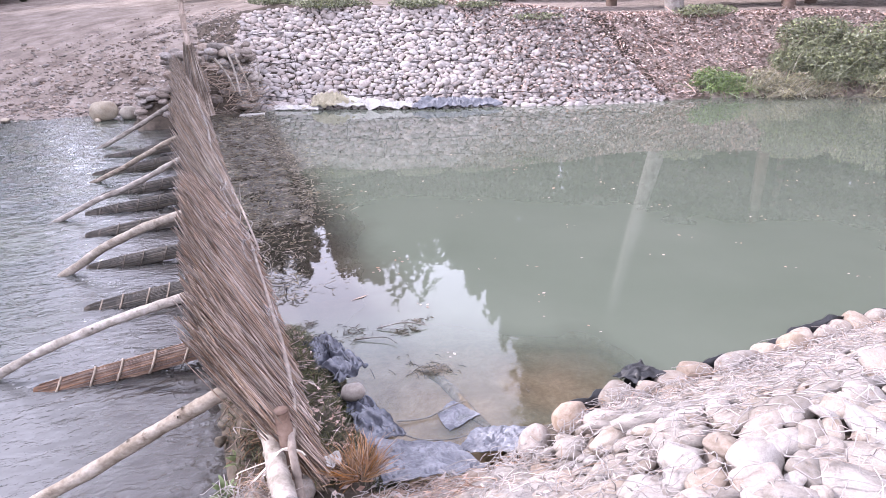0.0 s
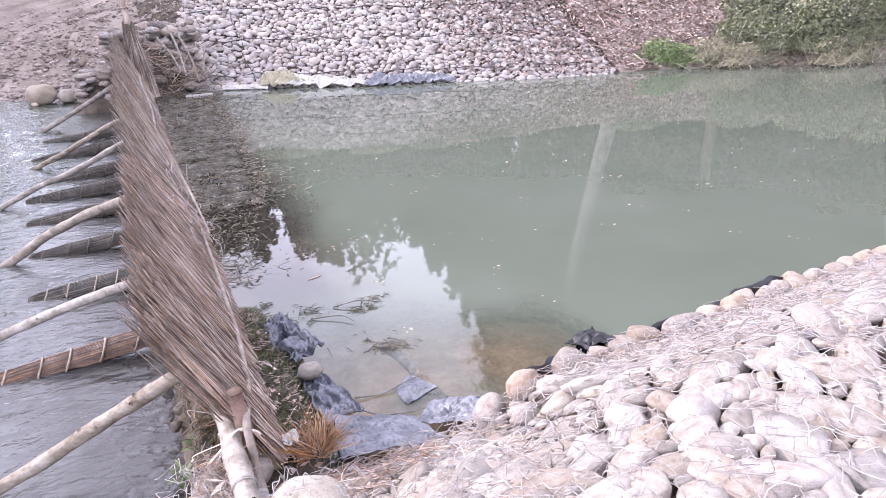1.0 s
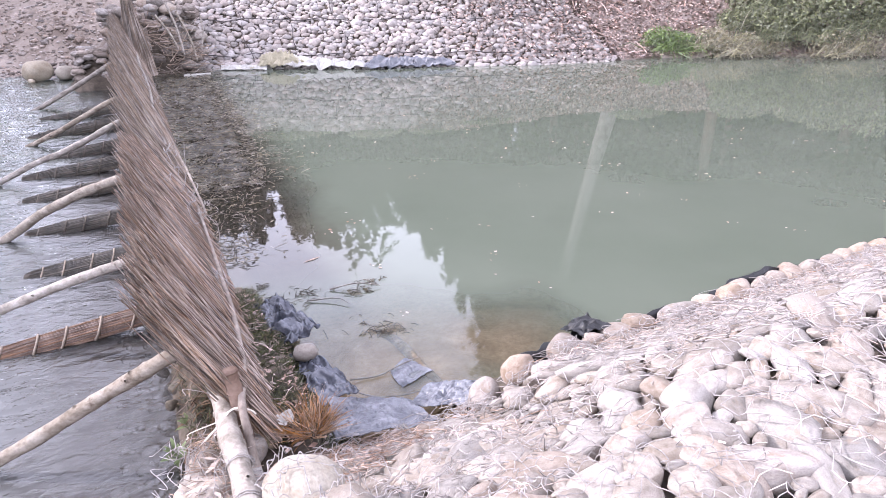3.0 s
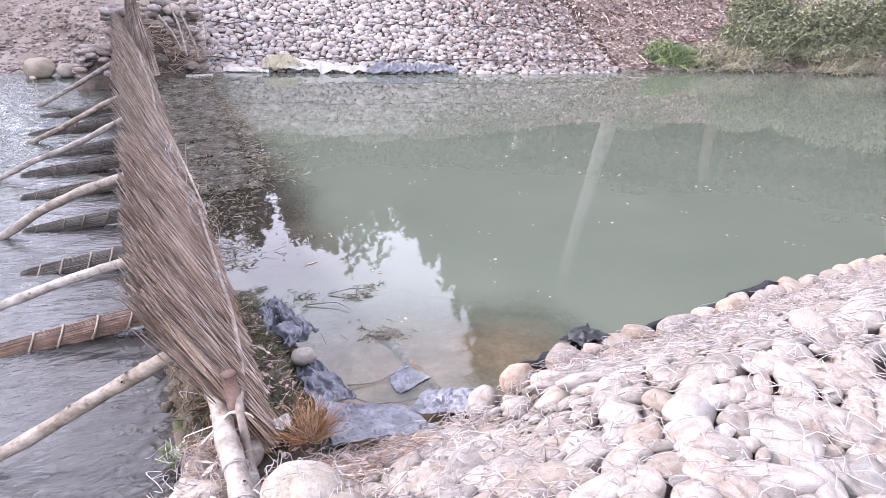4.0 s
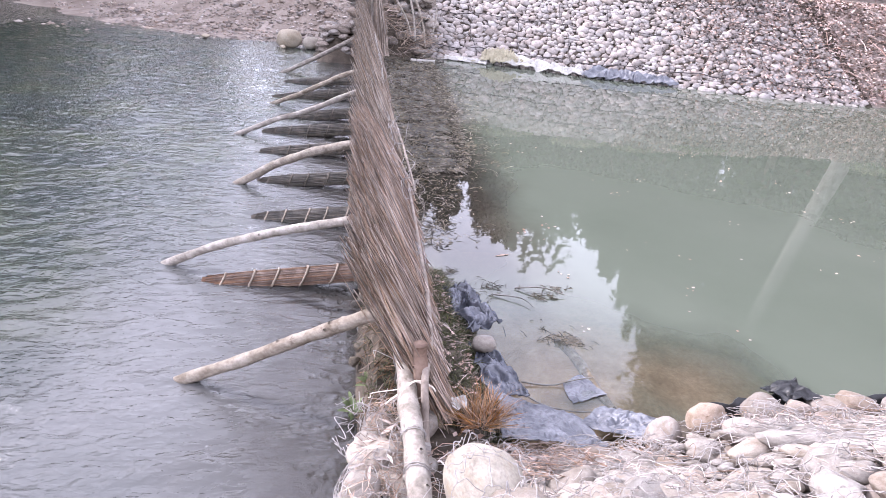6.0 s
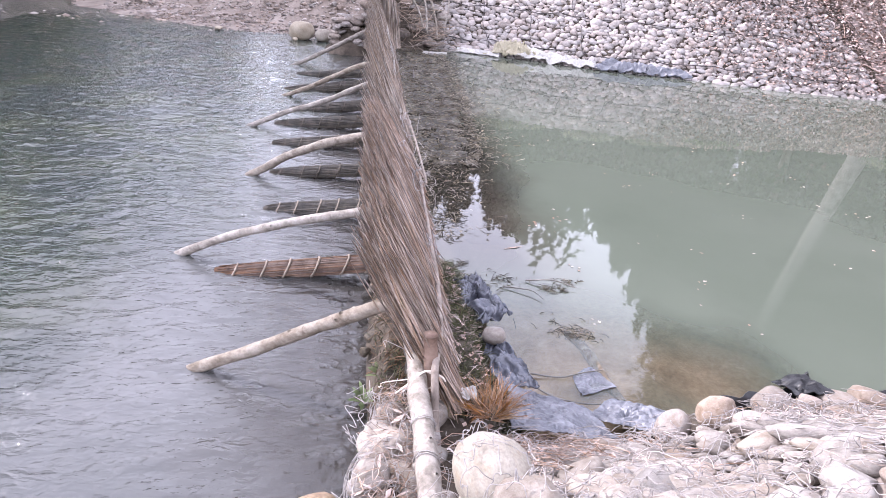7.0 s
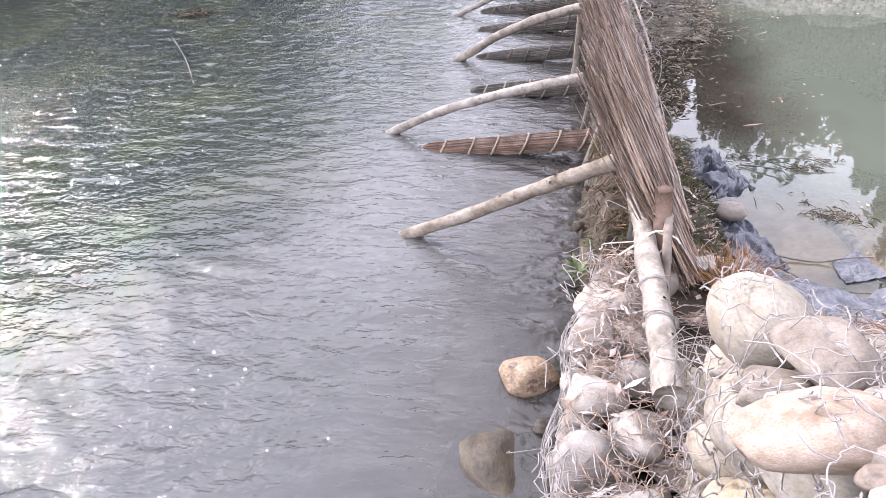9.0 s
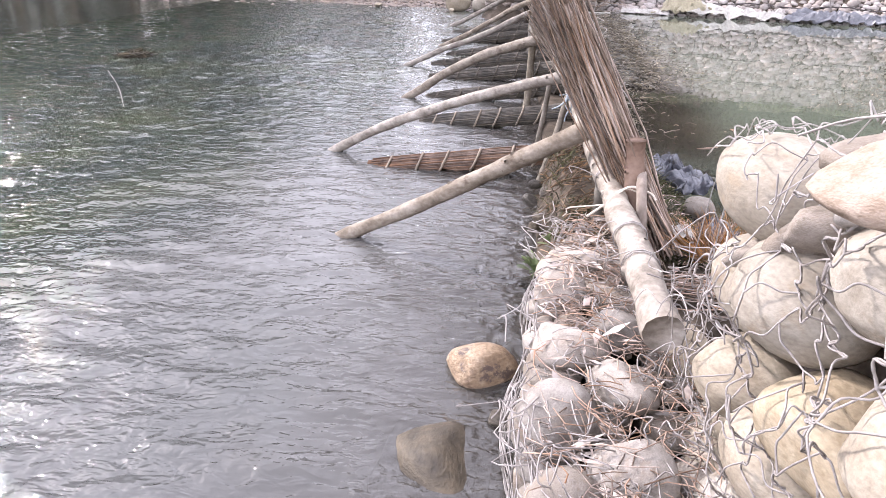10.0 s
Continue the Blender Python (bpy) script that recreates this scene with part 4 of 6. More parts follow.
    for _ in range(30):
        x = rng.uniform(-0.05, 0.7)
        y = rng.uniform(-1.5, -0.9)
        a = Vector((x, y, gabion_top(x, y) + 0.05))
        pts = [a]
        for _ in range(4):
            a = a + Vector((rng.gauss(0, 0.035), rng.gauss(-0.01, 0.03), rng.gauss(0, 0.015)))
            a.z = min(a.z, gabion_top(a.x, a.y) + 0.08)
            pts.append(a)
        side.tube(smooth_path(pts, 3), 0.0014, 4, False)
    part("wire_mesh", side.mesh("wire_mesh", WIRE), g, "twisted galvanised hexagonal wire netting", kind="stuff")
    # drift of dry stalks caught in the netting
    s = Soup()

    def spot():
        u = rng.uniform(0.15, 4.6)
        v = float(near_line(u)) - 0.10 - abs(rng.gauss(0.16, 0.13)) - (0.5 * rng.random() if rng.random() < 0.22 else 0)
        u += 0.12 * math.sin(u * 9) + 0.05 * math.sin(u * 23)
        return (u, v, gabion_top(u, v) + max(bumps.at(u, v), 0) * 0.8 + 0.015), (0, 0.55, 0.83)

    straw_heap(s, rng, 190, spot, 0.14, 0.0018, 0.45)
    pale = Soup()
    straw_heap(pale, rng, 230, spot, 0.13, 0.0017, 0.45)

    def spot3():
        while True:
            u, v = rng.uniform(0.1, 5.4), rng.uniform(-1.9, 0.1)
            if v < near_line(u) - 0.26 and noise.noise(Vector((u * 1.7, v * 2.4, 4))) + 0.35 * noise.noise(Vector((u * 5, v * 6, 1))) > rng.uniform(-0.25, 0.35):
                break
        return (u, v, gabion_top(u, v) + max(bumps.at(u, v), 0) * 0.85 + 0.008), (0, 0.55, 0.83)

    straw_heap(pale, rng, 1000, spot3, 0.11, 0.0017, 0.4)
    for _ in range(350):
        p, _n = spot3()
        a = rng.uniform(0, 6.28)
        d = Vector((math.cos(a), math.sin(a), -0.5 * math.sin(a) + rng.gauss(0, 0.2)))
        pale.quad(Vector(p), d * rng.uniform(0.012, 0.035), d.cross(Vector((rng.gauss(0, .3), 0.4, 1))).normalized() * rng.uniform(0.004, 0.012))
    solo("pale_stalks", pale.mesh("pale_stalks", STRAW_PALE), "bleached straw and leaf scraps over the stones", "debris", kind="stuff")
    # slack curls of netting wire
    curl = Soup()
    for k in range(420):
        p, _n = spot3() if k % 3 else spot()
        a = Vector(p) + Vector((0, 0.01, 0.025))
        pts = [a]
        for _ in range(5):
            a = a + Vector((rng.gauss(0, 0.045), rng.gauss(0, 0.045), rng.gauss(0, 0.04)))
            a.z = min(max(a.z, gabion_top(a.x, a.y) + 0.03), gabion_top(a.x, a.y) + 0.12)
            pts.append(a)
        curl.tube(smooth_path(pts, 3), 0.0019, 4, False)
    part("loose_wire", curl.mesh("loose_wire", WIRE), g, "slack curls of netting wire", kind="stuff")

    def spot2():
        u, v = rng.uniform(0.1, 0.75), rng.uniform(-0.62, -0.12)
        return (u, v, gabion_top(u, v) + 0.03), (0, 0.55, 0.83)

    straw_heap(s, rng, 260, spot2, 0.18, 0.0021, 0.14)
    for _ in range(90):
        p, _n = spot2()
        a = rng.uniform(0, 6.28)
        d = Vector((math.cos(a), math.sin(a), rng.gauss(0, 0.25)))
        s.quad(Vector(p) + Vector((0, 0, 0.01)), d * rng.uniform(0.015, 0.05), d.cross(Vector((rng.gauss(0, .3), 0.3, 1))).normalized() * rng.uniform(0.006, 0.016))
    solo("dry_stalks", s.mesh("dry_stalks", STRAW), "pinkish dry stalks caught in the wire over the stones", "debris", kind="stuff")
    return g


near_gabion = build_gabion()


def build_low_gabion():
    rng = random.Random(15)
    g = thing("low_gabion", (-0.2, -0.8, 0.0), "low wire basket of pale stones covered in dry straw at the stream edge", "gabion", kind="structure")

    def edge(y):
        return float(np.interp(y, [-3.2, -1.3, -0.9, -0.5, -0.1, 0.05], [-0.36, -0.37, -0.37, -0.33, -0.24, -0.18]))

    spots = pack(rng, lambda u, v: u > edge(v) + 0.02, ((-0.37, 0.02), (-3.2, -0.02)), [(0.095, 24), (0.07, 60), (0.045, 90), (0.03, 90)], 8)
    for u, v, r in spots:
        put_stone(g, rng.choice(STONES_3), (u, v, 0.455 - r * 0.32), axis_frame((rng.gauss(0, .25), rng.gauss(0, .25), 1), rng.uniform(0, 6)), (r * 1.15, r * 0.9, r * 0.75))
    for x, y, r, h in ((-0.20, -0.33, 0.125, 0.49), (-0.27, -0.55, 0.085, 0.51), (-0.13, -0.76, 0.09, 0.52), (-0.27, -0.84, 0.10, 0.51), (-0.14, -1.02, 0.095, 0.52), (-0.29, -1.12, 0.10, 0.50), (-0.15, -1.30, 0.10, 0.51), (-0.29, -1.40, 0.09, 0.50)):
        put_stone(g, rng.choice(STONES_3), (x, y, h - r * 0.3), axis_frame((rng.gauss(-.1, .15), rng.gauss(0, .15), 1), rng.uniform(0, 6)), (r * 1.2, r * 0.95, r * 0.72))
    side = pack(rng, lambda u, v: True, ((-3.2, -0.05), (-0.1, 0.42)), [(0.1, 30), (0.075, 60), (0.05, 60)], 8)
    for u, v, r in side:
        put_stone(g, rng.choice(STONES_3), (edge(u) + 0.05, u, v), axis_frame((-1, rng.gauss(0, .2), .3), rng.uniform(0, 6)), (r * 1.15, r * 0.9, r * 0.7))
    net = wire_net(lambda u, v: True, lambda u, v: Vector((edge(u) - 0.035 + 0.02 * math.sin(u * 11 + v * 9) + 0.25 * max(0, v - 0.40), u, min(v, 0.5 + 0.03 * math.sin(u * 9)))), ((-2.4, 0.0), (-0.05, 0.62)), 0.085, 0.0017, rng, 0.022)
    for _ in range(150):
        y, x = rng.uniform(-1.9, -0.05), rng.uniform(-0.38, 0.0)
        a = Vector((x, y, 0.53))
        pts = [a]
        for _ in range(4):
            a = a + Vector((rng.gauss(0, 0.04), rng.gauss(0, 0.05), rng.gauss(-0.002, 0.02)))
            pts.append(a)
        net.tube(smooth_path(pts, 3), 0.0019, 4, False)
    part("wire_mesh", net.mesh("wire_mesh", WIRE), g, "slack rusty hexagonal wire netting", kind="stuff")
    s = Soup()

    def spot():
        y = rng.uniform(-2.2, 0.02)
        x = rng.uniform(edge(y) + 0.03, 0.02)
        return (x, y, 0.50 + rng.uniform(-0.03, 0.04)), (0, 0, 1)

    straw_heap(s, rng, 900, spot, 0.12, 0.0017, 0.15)
    # split bits of cane and leaf
    flakes = Soup()
    for _ in range(170):
        p, _n = spot()
        a = rng.uniform(0, 6.28)
        ln, wd = rng.uniform(0.015, 0.045), rng.uniform(0.004, 0.010)
        d = Vector((math.cos(a), math.sin(a), rng.gauss(0, 0.3)))
        flakes.quad(Vector(p) + Vector((0, 0, 0.018)), d * ln * 1.15, d.cross(Vector((rng.gauss(0, .3), 0, 1))).normalized() * wd * 1.3)
    solo("cane_flakes", flakes.mesh("cane_flakes", STRAW_PALE), "pale split cane and leaf flakes on the low basket", "debris", kind="stuff")
    solo("straw_litter", s.mesh("straw_litter", STRAW), "dry straw, cane splinters and leaves strewn over the basket", "debris", kind="stuff")
    return g


low_gabion = build_low_gabion()


# ---------------------------------------------------------------- far stony slope
def build_far_slope():
    rng = random.Random(22)
    g = thing("stone_revetment", (6, 13, 0.2), "sloping bank lined with rounded grey-white cobbles under wire", "revetment", kind="structure")
    spots = pack(rng, lambda u, v: u > 0.5 + 0.25 * v and u + v * 0.1 < 11.2 and rng.random() < 1.3 - 0.5 * float(ramp01(u, 8.2, 11)), ((0.5, 11.4), (-0.15, 4.4)), [(0.14, 70), (0.10, 900), (0.075, 1700), (0.052, 2600)], 5, 0.62)
    rest = Soup()
    ico = [[tuple(v.co) for v in m.vertices] for m in STONES_1]
    icof = [[tuple(p.vertices) for p in m.polygons] for m in STONES_1]
    order = sorted(spots.tolist(), key=lambda s: s[1])
    for k, (u, v, r) in enumerate(order):
        y = float(far_line(u)) + v * 0.8
        z = float(ground_height(u, y)) + 0.02 + r * 0.15
        turn = axis_frame((rng.gauss(0, .12), -0.6 + rng.gauss(0, .12), 1), rng.gauss(0, 0.5))
        dims = (r * rng.uniform(1.1, 1.5), r * rng.uniform(0.78, 1.0), r * rng.uniform(0.45, 0.65))
        q = rng.randrange(len(ico))
        if k < 300:
            put_stone(g, STONES_1[q], (u, y, z), turn, dims)
        else:
            b = len(rest.v)
            m = Matrix.Translation((u, y, z)) @ turn.to_4x4() @ Matrix.Diagonal((*dims, 1))
            rest.v += [m @ Vector(p) for p in ico[q]]
            rest.f += [tuple(b + i for i in f) for f in icof[q]]
    net = Soup()
    on = lambda u, v: Vector((u, float(far_line(u)) + v * 0.8, float(ground_height(u, float(far_line(u)) + v * 0.8)) + 0.10 + rng.gauss(0, 0.015)))
    for v in (0.35, 1.75, 3.1):
        net.tube([on(0.9 + k * 0.25, v + 0.04 * math.sin(k)) for k in range(40)], 0.011, 4, False)
    for k in range(9):
        u = 1.4 + 1.12 * k
        net.tube([on(u + 0.05 * math.sin(j + k), 0.1 + 0.25 * j) for j in range(15)], 0.009, 4, False)
    part("wire_mesh", net.mesh("wire_mesh", OLD_WIRE), g, "dark selvedge wires of the netting", kind="stuff")
    part("upper_stones", rest.mesh("upper_stones", COBBLE_FAR), g, kind="stuff")


build_far_slope()


# ---------------------------------------------------------------- stakes, ties and sticks of the fence
def stick(name, pts, r0, r1, mat, label, category="stick", group="", seed=1, sides=8):
    return pole(name, pts, r0, r1, mat, label, category, group, sides=sides, seed=seed)


for k, (a, b, r) in enumerate([((-0.31, 1.86, -0.15), (-0.10, 2.02, 0.62), 0.024), ((-0.33, 2.35, -0.15), (-0.22, 2.30, 0.62), 0.02), ((-0.38, 3.95, -0.15), (-0.33, 4.0, 0.78), 0.034), ((-0.36, 5.0, -0.15), (-0.33, 5.05, 0.72), 0.028),
                               ((-0.36, 6.9, -0.15), (-0.33, 6.9, 0.75), 0.03), ((-0.35, 9.6, -0.15), (-0.3, 9.6, 0.8), 0.03), ((-0.08, 0.36, 0.1), (-0.05, 0.34, 0.58), 0.03), ((-0.02, 0.95, 0.1), (-0.02, 0.95, 0.6), 0.028)]):
    stick("stake", [a, Vector(a).lerp(Vector(b), 0.5) + Vector((0.01, 0, 0)), b], r, r * 0.9, BARK, "dark bark-covered stake driven in beside the rail", "stake", "stakes along the fence", 40 + k)

stick("split_stick", [(0.035, -0.25, 0.42), (0.025, -0.19, 0.56), (0.02, -0.095, 0.71), (0.08, 0.25, 0.67), (0.125, 0.9, 0.63), (0.135, 1.8, 0.62), (0.14, 2.9, 0.63)], 0.021, 0.012, TWIG_GREY, "thin split stick pinned along the foot of the brushwood", seed=51)
stick("bent_branch", [(-0.02, 12.2, 0.86), (-0.02, 9.6, 0.92), (0.02, 7.6, 0.84), (-0.02, 5.6, 0.86), (0.02, 4.4, 0.80)], 0.022, 0.016, LOG, "pale bent branch pinning the weathered brushwood", seed=52)
stick("loose_cane", [(0.10, 4.6, 0.74), (0.15, 3.6, 0.70), (0.18, 2.6, 0.66)], 0.012, 0.01, TWIG_GREY, "grey cane laid along the brushwood", seed=53)


def wrap(name, c, axis_y, r, turns, thick, mat, label, category, tails=1, seed=0):
    """Cord wound round a pole that runs along y, with loose tails."""
    rng = random.Random(seed)
    c = Vector(c)
    pts = []
    for i in range(turns * 12 + 1):
        a = 2 * math.pi * i / 12
        pts.append(c + Vector((math.cos(a) * r, axis_y * i / (turns * 12) + rng.gauss(0, 0.003), math.sin(a) * r)))
    s = Soup()
    s.tube(pts, thick, 5, True, 0.2, rng)
    for _ in range(tails):
        a = c + Vector((rng.uniform(-r, r), 0, r * 0.6))
        q = [a]
        for _ in range(4):
            a = a + Vector((rng.gauss(-0.02, 0.03), rng.gauss(0, 0.03), rng.gauss(-0.015, 0.025)))
            q.append(a)
        s.tube(smooth_path(q, 3), thick * 0.8, 4)
    return solo(name, s.mesh(name, mat), label, category)


ROOT = material("root", [(0.06, 0.042, 0.03), (0.13, 0.095, 0.07), (0.22, 0.17, 0.13)], 9, 0.9, 0.2, 60, 0.2, island=0.5)
TWINE_BLUE = material("twine_blue", [(0.22, 0.26, 0.30), (0.38, 0.42, 0.46)], 30, 0.8, 0.2, 90, 0.2)
CLOTH = material("cloth", [(0.50, 0.44, 0.38), (0.66, 0.60, 0.54)], 20, 0.9, 0.3, 90, 0.2)
wrap("rag_tie", (-0.02, -0.09, 0.625), 0.02, 0.056, 1, 0.004, CLOTH, "pale rag strip tied round the rail pole", "tie", 2, 3)
s = Soup()
s.tube(smooth_path([(-0.16, -0.12, 0.58), (-0.09, -0.1, 0.63), (-0.02, -0.09, 0.69), (0.05, -0.12, 0.68), (0.07, -0.13, 0.66)], 4), 0.005, 5)
solo("cloth_strip", s.mesh("cloth_strip", CLOTH), "pale cloth strip binding the split stick to the rail", "tie")
wrap("twine_knot", (-0.10, 1.47, 0.65), 0.05, 0.06, 5, 0.006, TWINE_BLUE, "blue-grey twine knotted round the prop and rail", "twine", 4, 5)
wrap("wire_binding", (-0.05, -0.62, 0.625), 0.03, 0.054, 2, 0.0022, WIRE, "thin wire wound round the rail pole", "wire", 1, 6)
wrap("wire_binding", (-0.05, -0.40, 0.625), 0.02, 0.054, 2, 0.0022, WIRE, "thin wire wound round the rail pole", "wire", 1, 7)
wrap("wire_binding", (-0.055, 0.15, 0.625), 0.03, 0.054, 3, 0.0025, WIRE, "thin wire wound round the rail pole", "wire", 1, 8)
for k, y in enumerate((2.9, 3.85, 6.1, 7.5)):
    wrap("twine_knot", (-0.13, y, 0.64), 0.05, 0.06, 4, 0.005, ROPE, "fibre twine knotted round the rail", "twine", 3, 9 + k)
# loose wires over the brushwood
rng = random.Random(77)
s = Soup()
for _ in range(30):
    y = rng.choice((1.2, 2.4, 2.5, 3.2, 3.3, 6, 8)) + rng.gauss(0, 0.15)
    f = rng.uniform(0.0, 0.6)
    a = Vector((0.20 - 0.5 * f, y, 0.47 + 0.81 * f)) + Vector((0.04, 0, 0.03))
    q = [a]
    for _ in range(5):
        a = a + Vector((rng.gauss(0, 0.035), rng.gauss(0, 0.07), rng.gauss(0, 0.04)))
        q.append(a)
    s.tube(smooth_path(q, 3), 0.0028, 4, False)
solo("loose_wire", s.mesh("loose_wire", WIRE), "tangled grey wire and twine on the brushwood", "wire", kind="stuff")


# ---------------------------------------------------------------- dam bank: grass, plastic, debris
def build_bank_grass():
    rng = random.Random(31)
    s = Soup()
    for _ in range(4200):
        y = rng.uniform(-0.05, 1.9)
        x = rng.uniform(0.14, 0.34 + 0.34 * (1 - y / 2.4)) + rng.gauss(0, 0.02)
        z = float(ground_height(x, y)) + 0.005
        ln = rng.uniform(0.03, 0.10)
        a = rng.uniform(0, 6.28)
        tip = Vector((x + math.cos(a) * ln, y + math.sin(a) * ln, z + rng.uniform(0.01, 0.07)))
        s.blade((x, y, z), tip, rng.uniform(0.0015, 0.003), (rng.gauss(0, .01), rng.gauss(0, .01), 0.02))
    return solo("matted_grass", s.mesh("matted_grass", GRASS), "matted dull green grass on the dam bank", "grass", kind="stuff")


build_bank_grass()
rng = random.Random(32)
s = Soup()
for _ in range(500):
    y = rng.uniform(-0.1, 1.9)
    x = rng.uniform(0.12, 0.32 + 0.32 * (1 - y / 2.4))
    z = float(ground_height(x, y)) + 0.02
    a = rng.uniform(0, 6.28)
    d = Vector((math.cos(a), math.sin(a), rng.gauss(0, 0.25)))
    if rng.random() < 0.6:
        ln = rng.uniform(0.04, 0.16)
        p = Vector((x, y, z + 0.01))
        s.tube([p - d * ln / 2, p + Vector((0, 0, 0.01)), p + d * ln / 2], 0.0018, 4, False)
    else:
        s.quad(Vector((x, y, z + 0.015)), d * rng.uniform(0.012, 0.035), d.cross(Vector((rng.gauss(0, .4), 0, 1))).normalized() * rng.uniform(0.008, 0.02))
solo("bank_litter", s.mesh("bank_litter", DRY_LEAF), "dry leaves and stalks lying in the grass", "debris", kind="stuff")


def tuft(name, c, n, spread, height, width, mat, label, category, seed, lean=(0, 0, 0)):
    rng = random.Random(seed)
    s = Soup()
    c = Vector(c)
    for _ in range(n):
        a, q = rng.uniform(0, 6.28), math.sqrt(rng.random())
        base = c + Vector((math.cos(a) * q * spread * 0.4, math.sin(a) * q * spread * 0.4, -0.02))
        tip = c + Vector((math.cos(a) * q * spread * rng.uniform(0.7, 1.2), math.sin(a) * q * spread * rng.uniform(0.7, 1.2), height * rng.uniform(0.25, 1.1) * (1.15 - 0.5 * q))) + Vector(lean) * rng.random() + Vector((rng.gauss(0, 1), rng.gauss(0, 1), 0)) * spread * 0.3
        s.blade(base, tip, width * rng.uniform(0.6, 1.2), Vector((math.cos(a), math.sin(a), 0.8)) * 0.02)
    return solo(name, s.mesh(name, mat), label, category)


tuft("dry_grass_tuft", (0.33, -0.05, 0.44), 430, 0.19, 0.16, 0.002, RUST_GRASS, "rusty brown dry grass tuft beside the stones", "grass", 5)
def weed(at, leaves, spread, height, width, label, seed):
    """A small weed: arching pointed leaves round one root."""
    rng = random.Random(seed)
    w = thing("weed_sprig", at, label, "plant", "weeds at the water edge")
    c = Vector(at)
    for k in range(leaves):
        a = 2.4 * k + rng.gauss(0, 0.3)
        out = Vector((math.cos(a), math.sin(a), 0))
        side = Vector((-out.y, out.x, 0.15 * rng.gauss(0, 1)))
        reach, up = spread * rng.uniform(0.5, 1.25), height * rng.uniform(0.35, 1.1)
        bm = bmesh.new()
        rows = []
        for q, wd in ((0.0, 0.15), (0.3, 0.7), (0.6, 1.0), (0.85, 0.6), (1.0, 0.06)):
            p = c + out * reach * q + Vector((0, 0, up * (1.7 * q - 0.9 * q * q)))
            rows.append([bm.verts.new(p + side * width * wd), bm.verts.new(p - Vector((0, 0, width * 0.25 * wd))), bm.verts.new(p - side * width * wd)])
        for r0, r1 in zip(rows, rows[1:]):
            bm.faces.new((r0[0], r0[1], r1[1], r1[0]))
            bm.faces.new((r0[1], r0[2], r1[2], r1[1]))
        part("leaf", bm, w, mat=LEAF_BRIGHT)


weed((-0.30, 0.50, 0.02), 22, 0.09, 0.10, 0.012, "bright green weed sprig at the water edge", 6)
weed((-0.22, 0.66, 0.10), 13, 0.07, 0.09, 0.010, "small bright green weed sprig on the dam bank", 7)
weed((-0.27, -0.02, 0.08), 12, 0.06, 0.07, 0.009, "small green weed below the wire basket", 8)


def crumple(name, outline, z0, amp, n, mat, label, category, seed, freq=9.0, thick=0.004, smooth=False):
    """A crumpled plastic sheet inside a four-cornered outline."""
    rng = random.Random(seed)
    a, b, c, d = [Vector((*p, 0)) if len(p) == 2 else Vector(p) for p in outline]
    off = Vector((rng.uniform(-9, 9), rng.uniform(-9, 9), 0))
    verts, faces = [], []
    for j in range(n + 1):
        for i in range(n + 1):
            u, v = i / n, j / n
            p = a.lerp(b, u).lerp(d.lerp(c, u), v)
            q = p * freq + off
            ridge = abs(noise.noise(q)) + 0.5 * abs(noise.noise(q * 2.3)) + 0.25 * noise.noise(q * 5.1)
            edge = 1.0 - 0.5 * max(abs(u - .5), abs(v - .5)) * 2
            wob = Vector((noise.noise(q + Vector((7, 0, 0))), noise.noise(q + Vector((0, 7, 0))), 0)) * amp * 0.6
            verts.append(tuple(p + wob + Vector((0, 0, z0 + amp * (1 - 1.6 * ridge) * edge))))
    w = n + 1
    faces = [(j * w + i, j * w + i + 1, (j + 1) * w + i + 1, (j + 1) * w + i) for j in range(n) for i in range(n)]
    ob = solo(name, raw_mesh(name, verts, faces, mat, smooth), label, category)
    m = ob.modifiers.new("thickness", 'SOLIDIFY')
    m.thickness = thick
    return ob


crumple("plastic_bag", [(0.29, 1.50), (0.50, 1.64), (0.66, 1.06), (0.42, 0.93)], 0.275, 0.13, 46, PLASTIC_BAG, "crumpled dark blue-grey plastic sheet lying on the dam bank", "plastic sheet", 3, 8, smooth=True)
crumple("plastic_sheet", [(0.43, 0.97), (0.60, 0.90), (0.72, 0.42), (0.50, 0.38)], 0.20, 0.06, 38, PLASTIC_BAG, "crumpled blue-grey plastic strip trailing into the pond", "plastic sheet", 4, 9, smooth=True)
crumple("plastic_sheet", [(0.53, 0.42, -0.03), (0.93, 0.22, -0.02), (0.97, -0.18, 0.10), (0.42, -0.12, 0.11)], 0.245, 0.04, 40, PLASTIC_BLUE, "wet blue-grey plastic sheet over the bank edge", "plastic sheet", 5, 9)
crumple("plastic_sheet", [(0.91, 0.16, -0.02), (1.12, 0.30, -0.03), (1.40, 0.18, 0.0), (1.30, -0.20, 0.10)], 0.235, 0.035, 36, PLASTIC_BLUE, "wet blue-grey plastic sheet over the bank edge", "plastic sheet", 6, 9)
crumple("sunken_sheet", [(0.98, 0.62), (1.13, 0.72), (1.23, 0.52), (0.99, 0.42)], 0.135, 0.03, 24, PLASTIC_BLUE, "blue-grey plastic patch breaking the pond surface", "plastic sheet", 7, 9)
crumple("white_scrap", [(0.17, 0.03), (0.25, 0.06), (0.26, -0.03), (0.18, -0.05)], 0.48, 0.04, 14, TARP_WHITE, "crumpled white plastic scrap", "scrap", 8, 22)
put_stone(thing("pond_rock", (0.50, 0.86, 0.2), "smooth grey stone weighing down the plastic sheet", "stone"), STONES_3[2], (0.52, 0.87, 0.27), axis_frame((0.1, 0.1, 1), 0.4), (0.088, 0.07, 0.06))


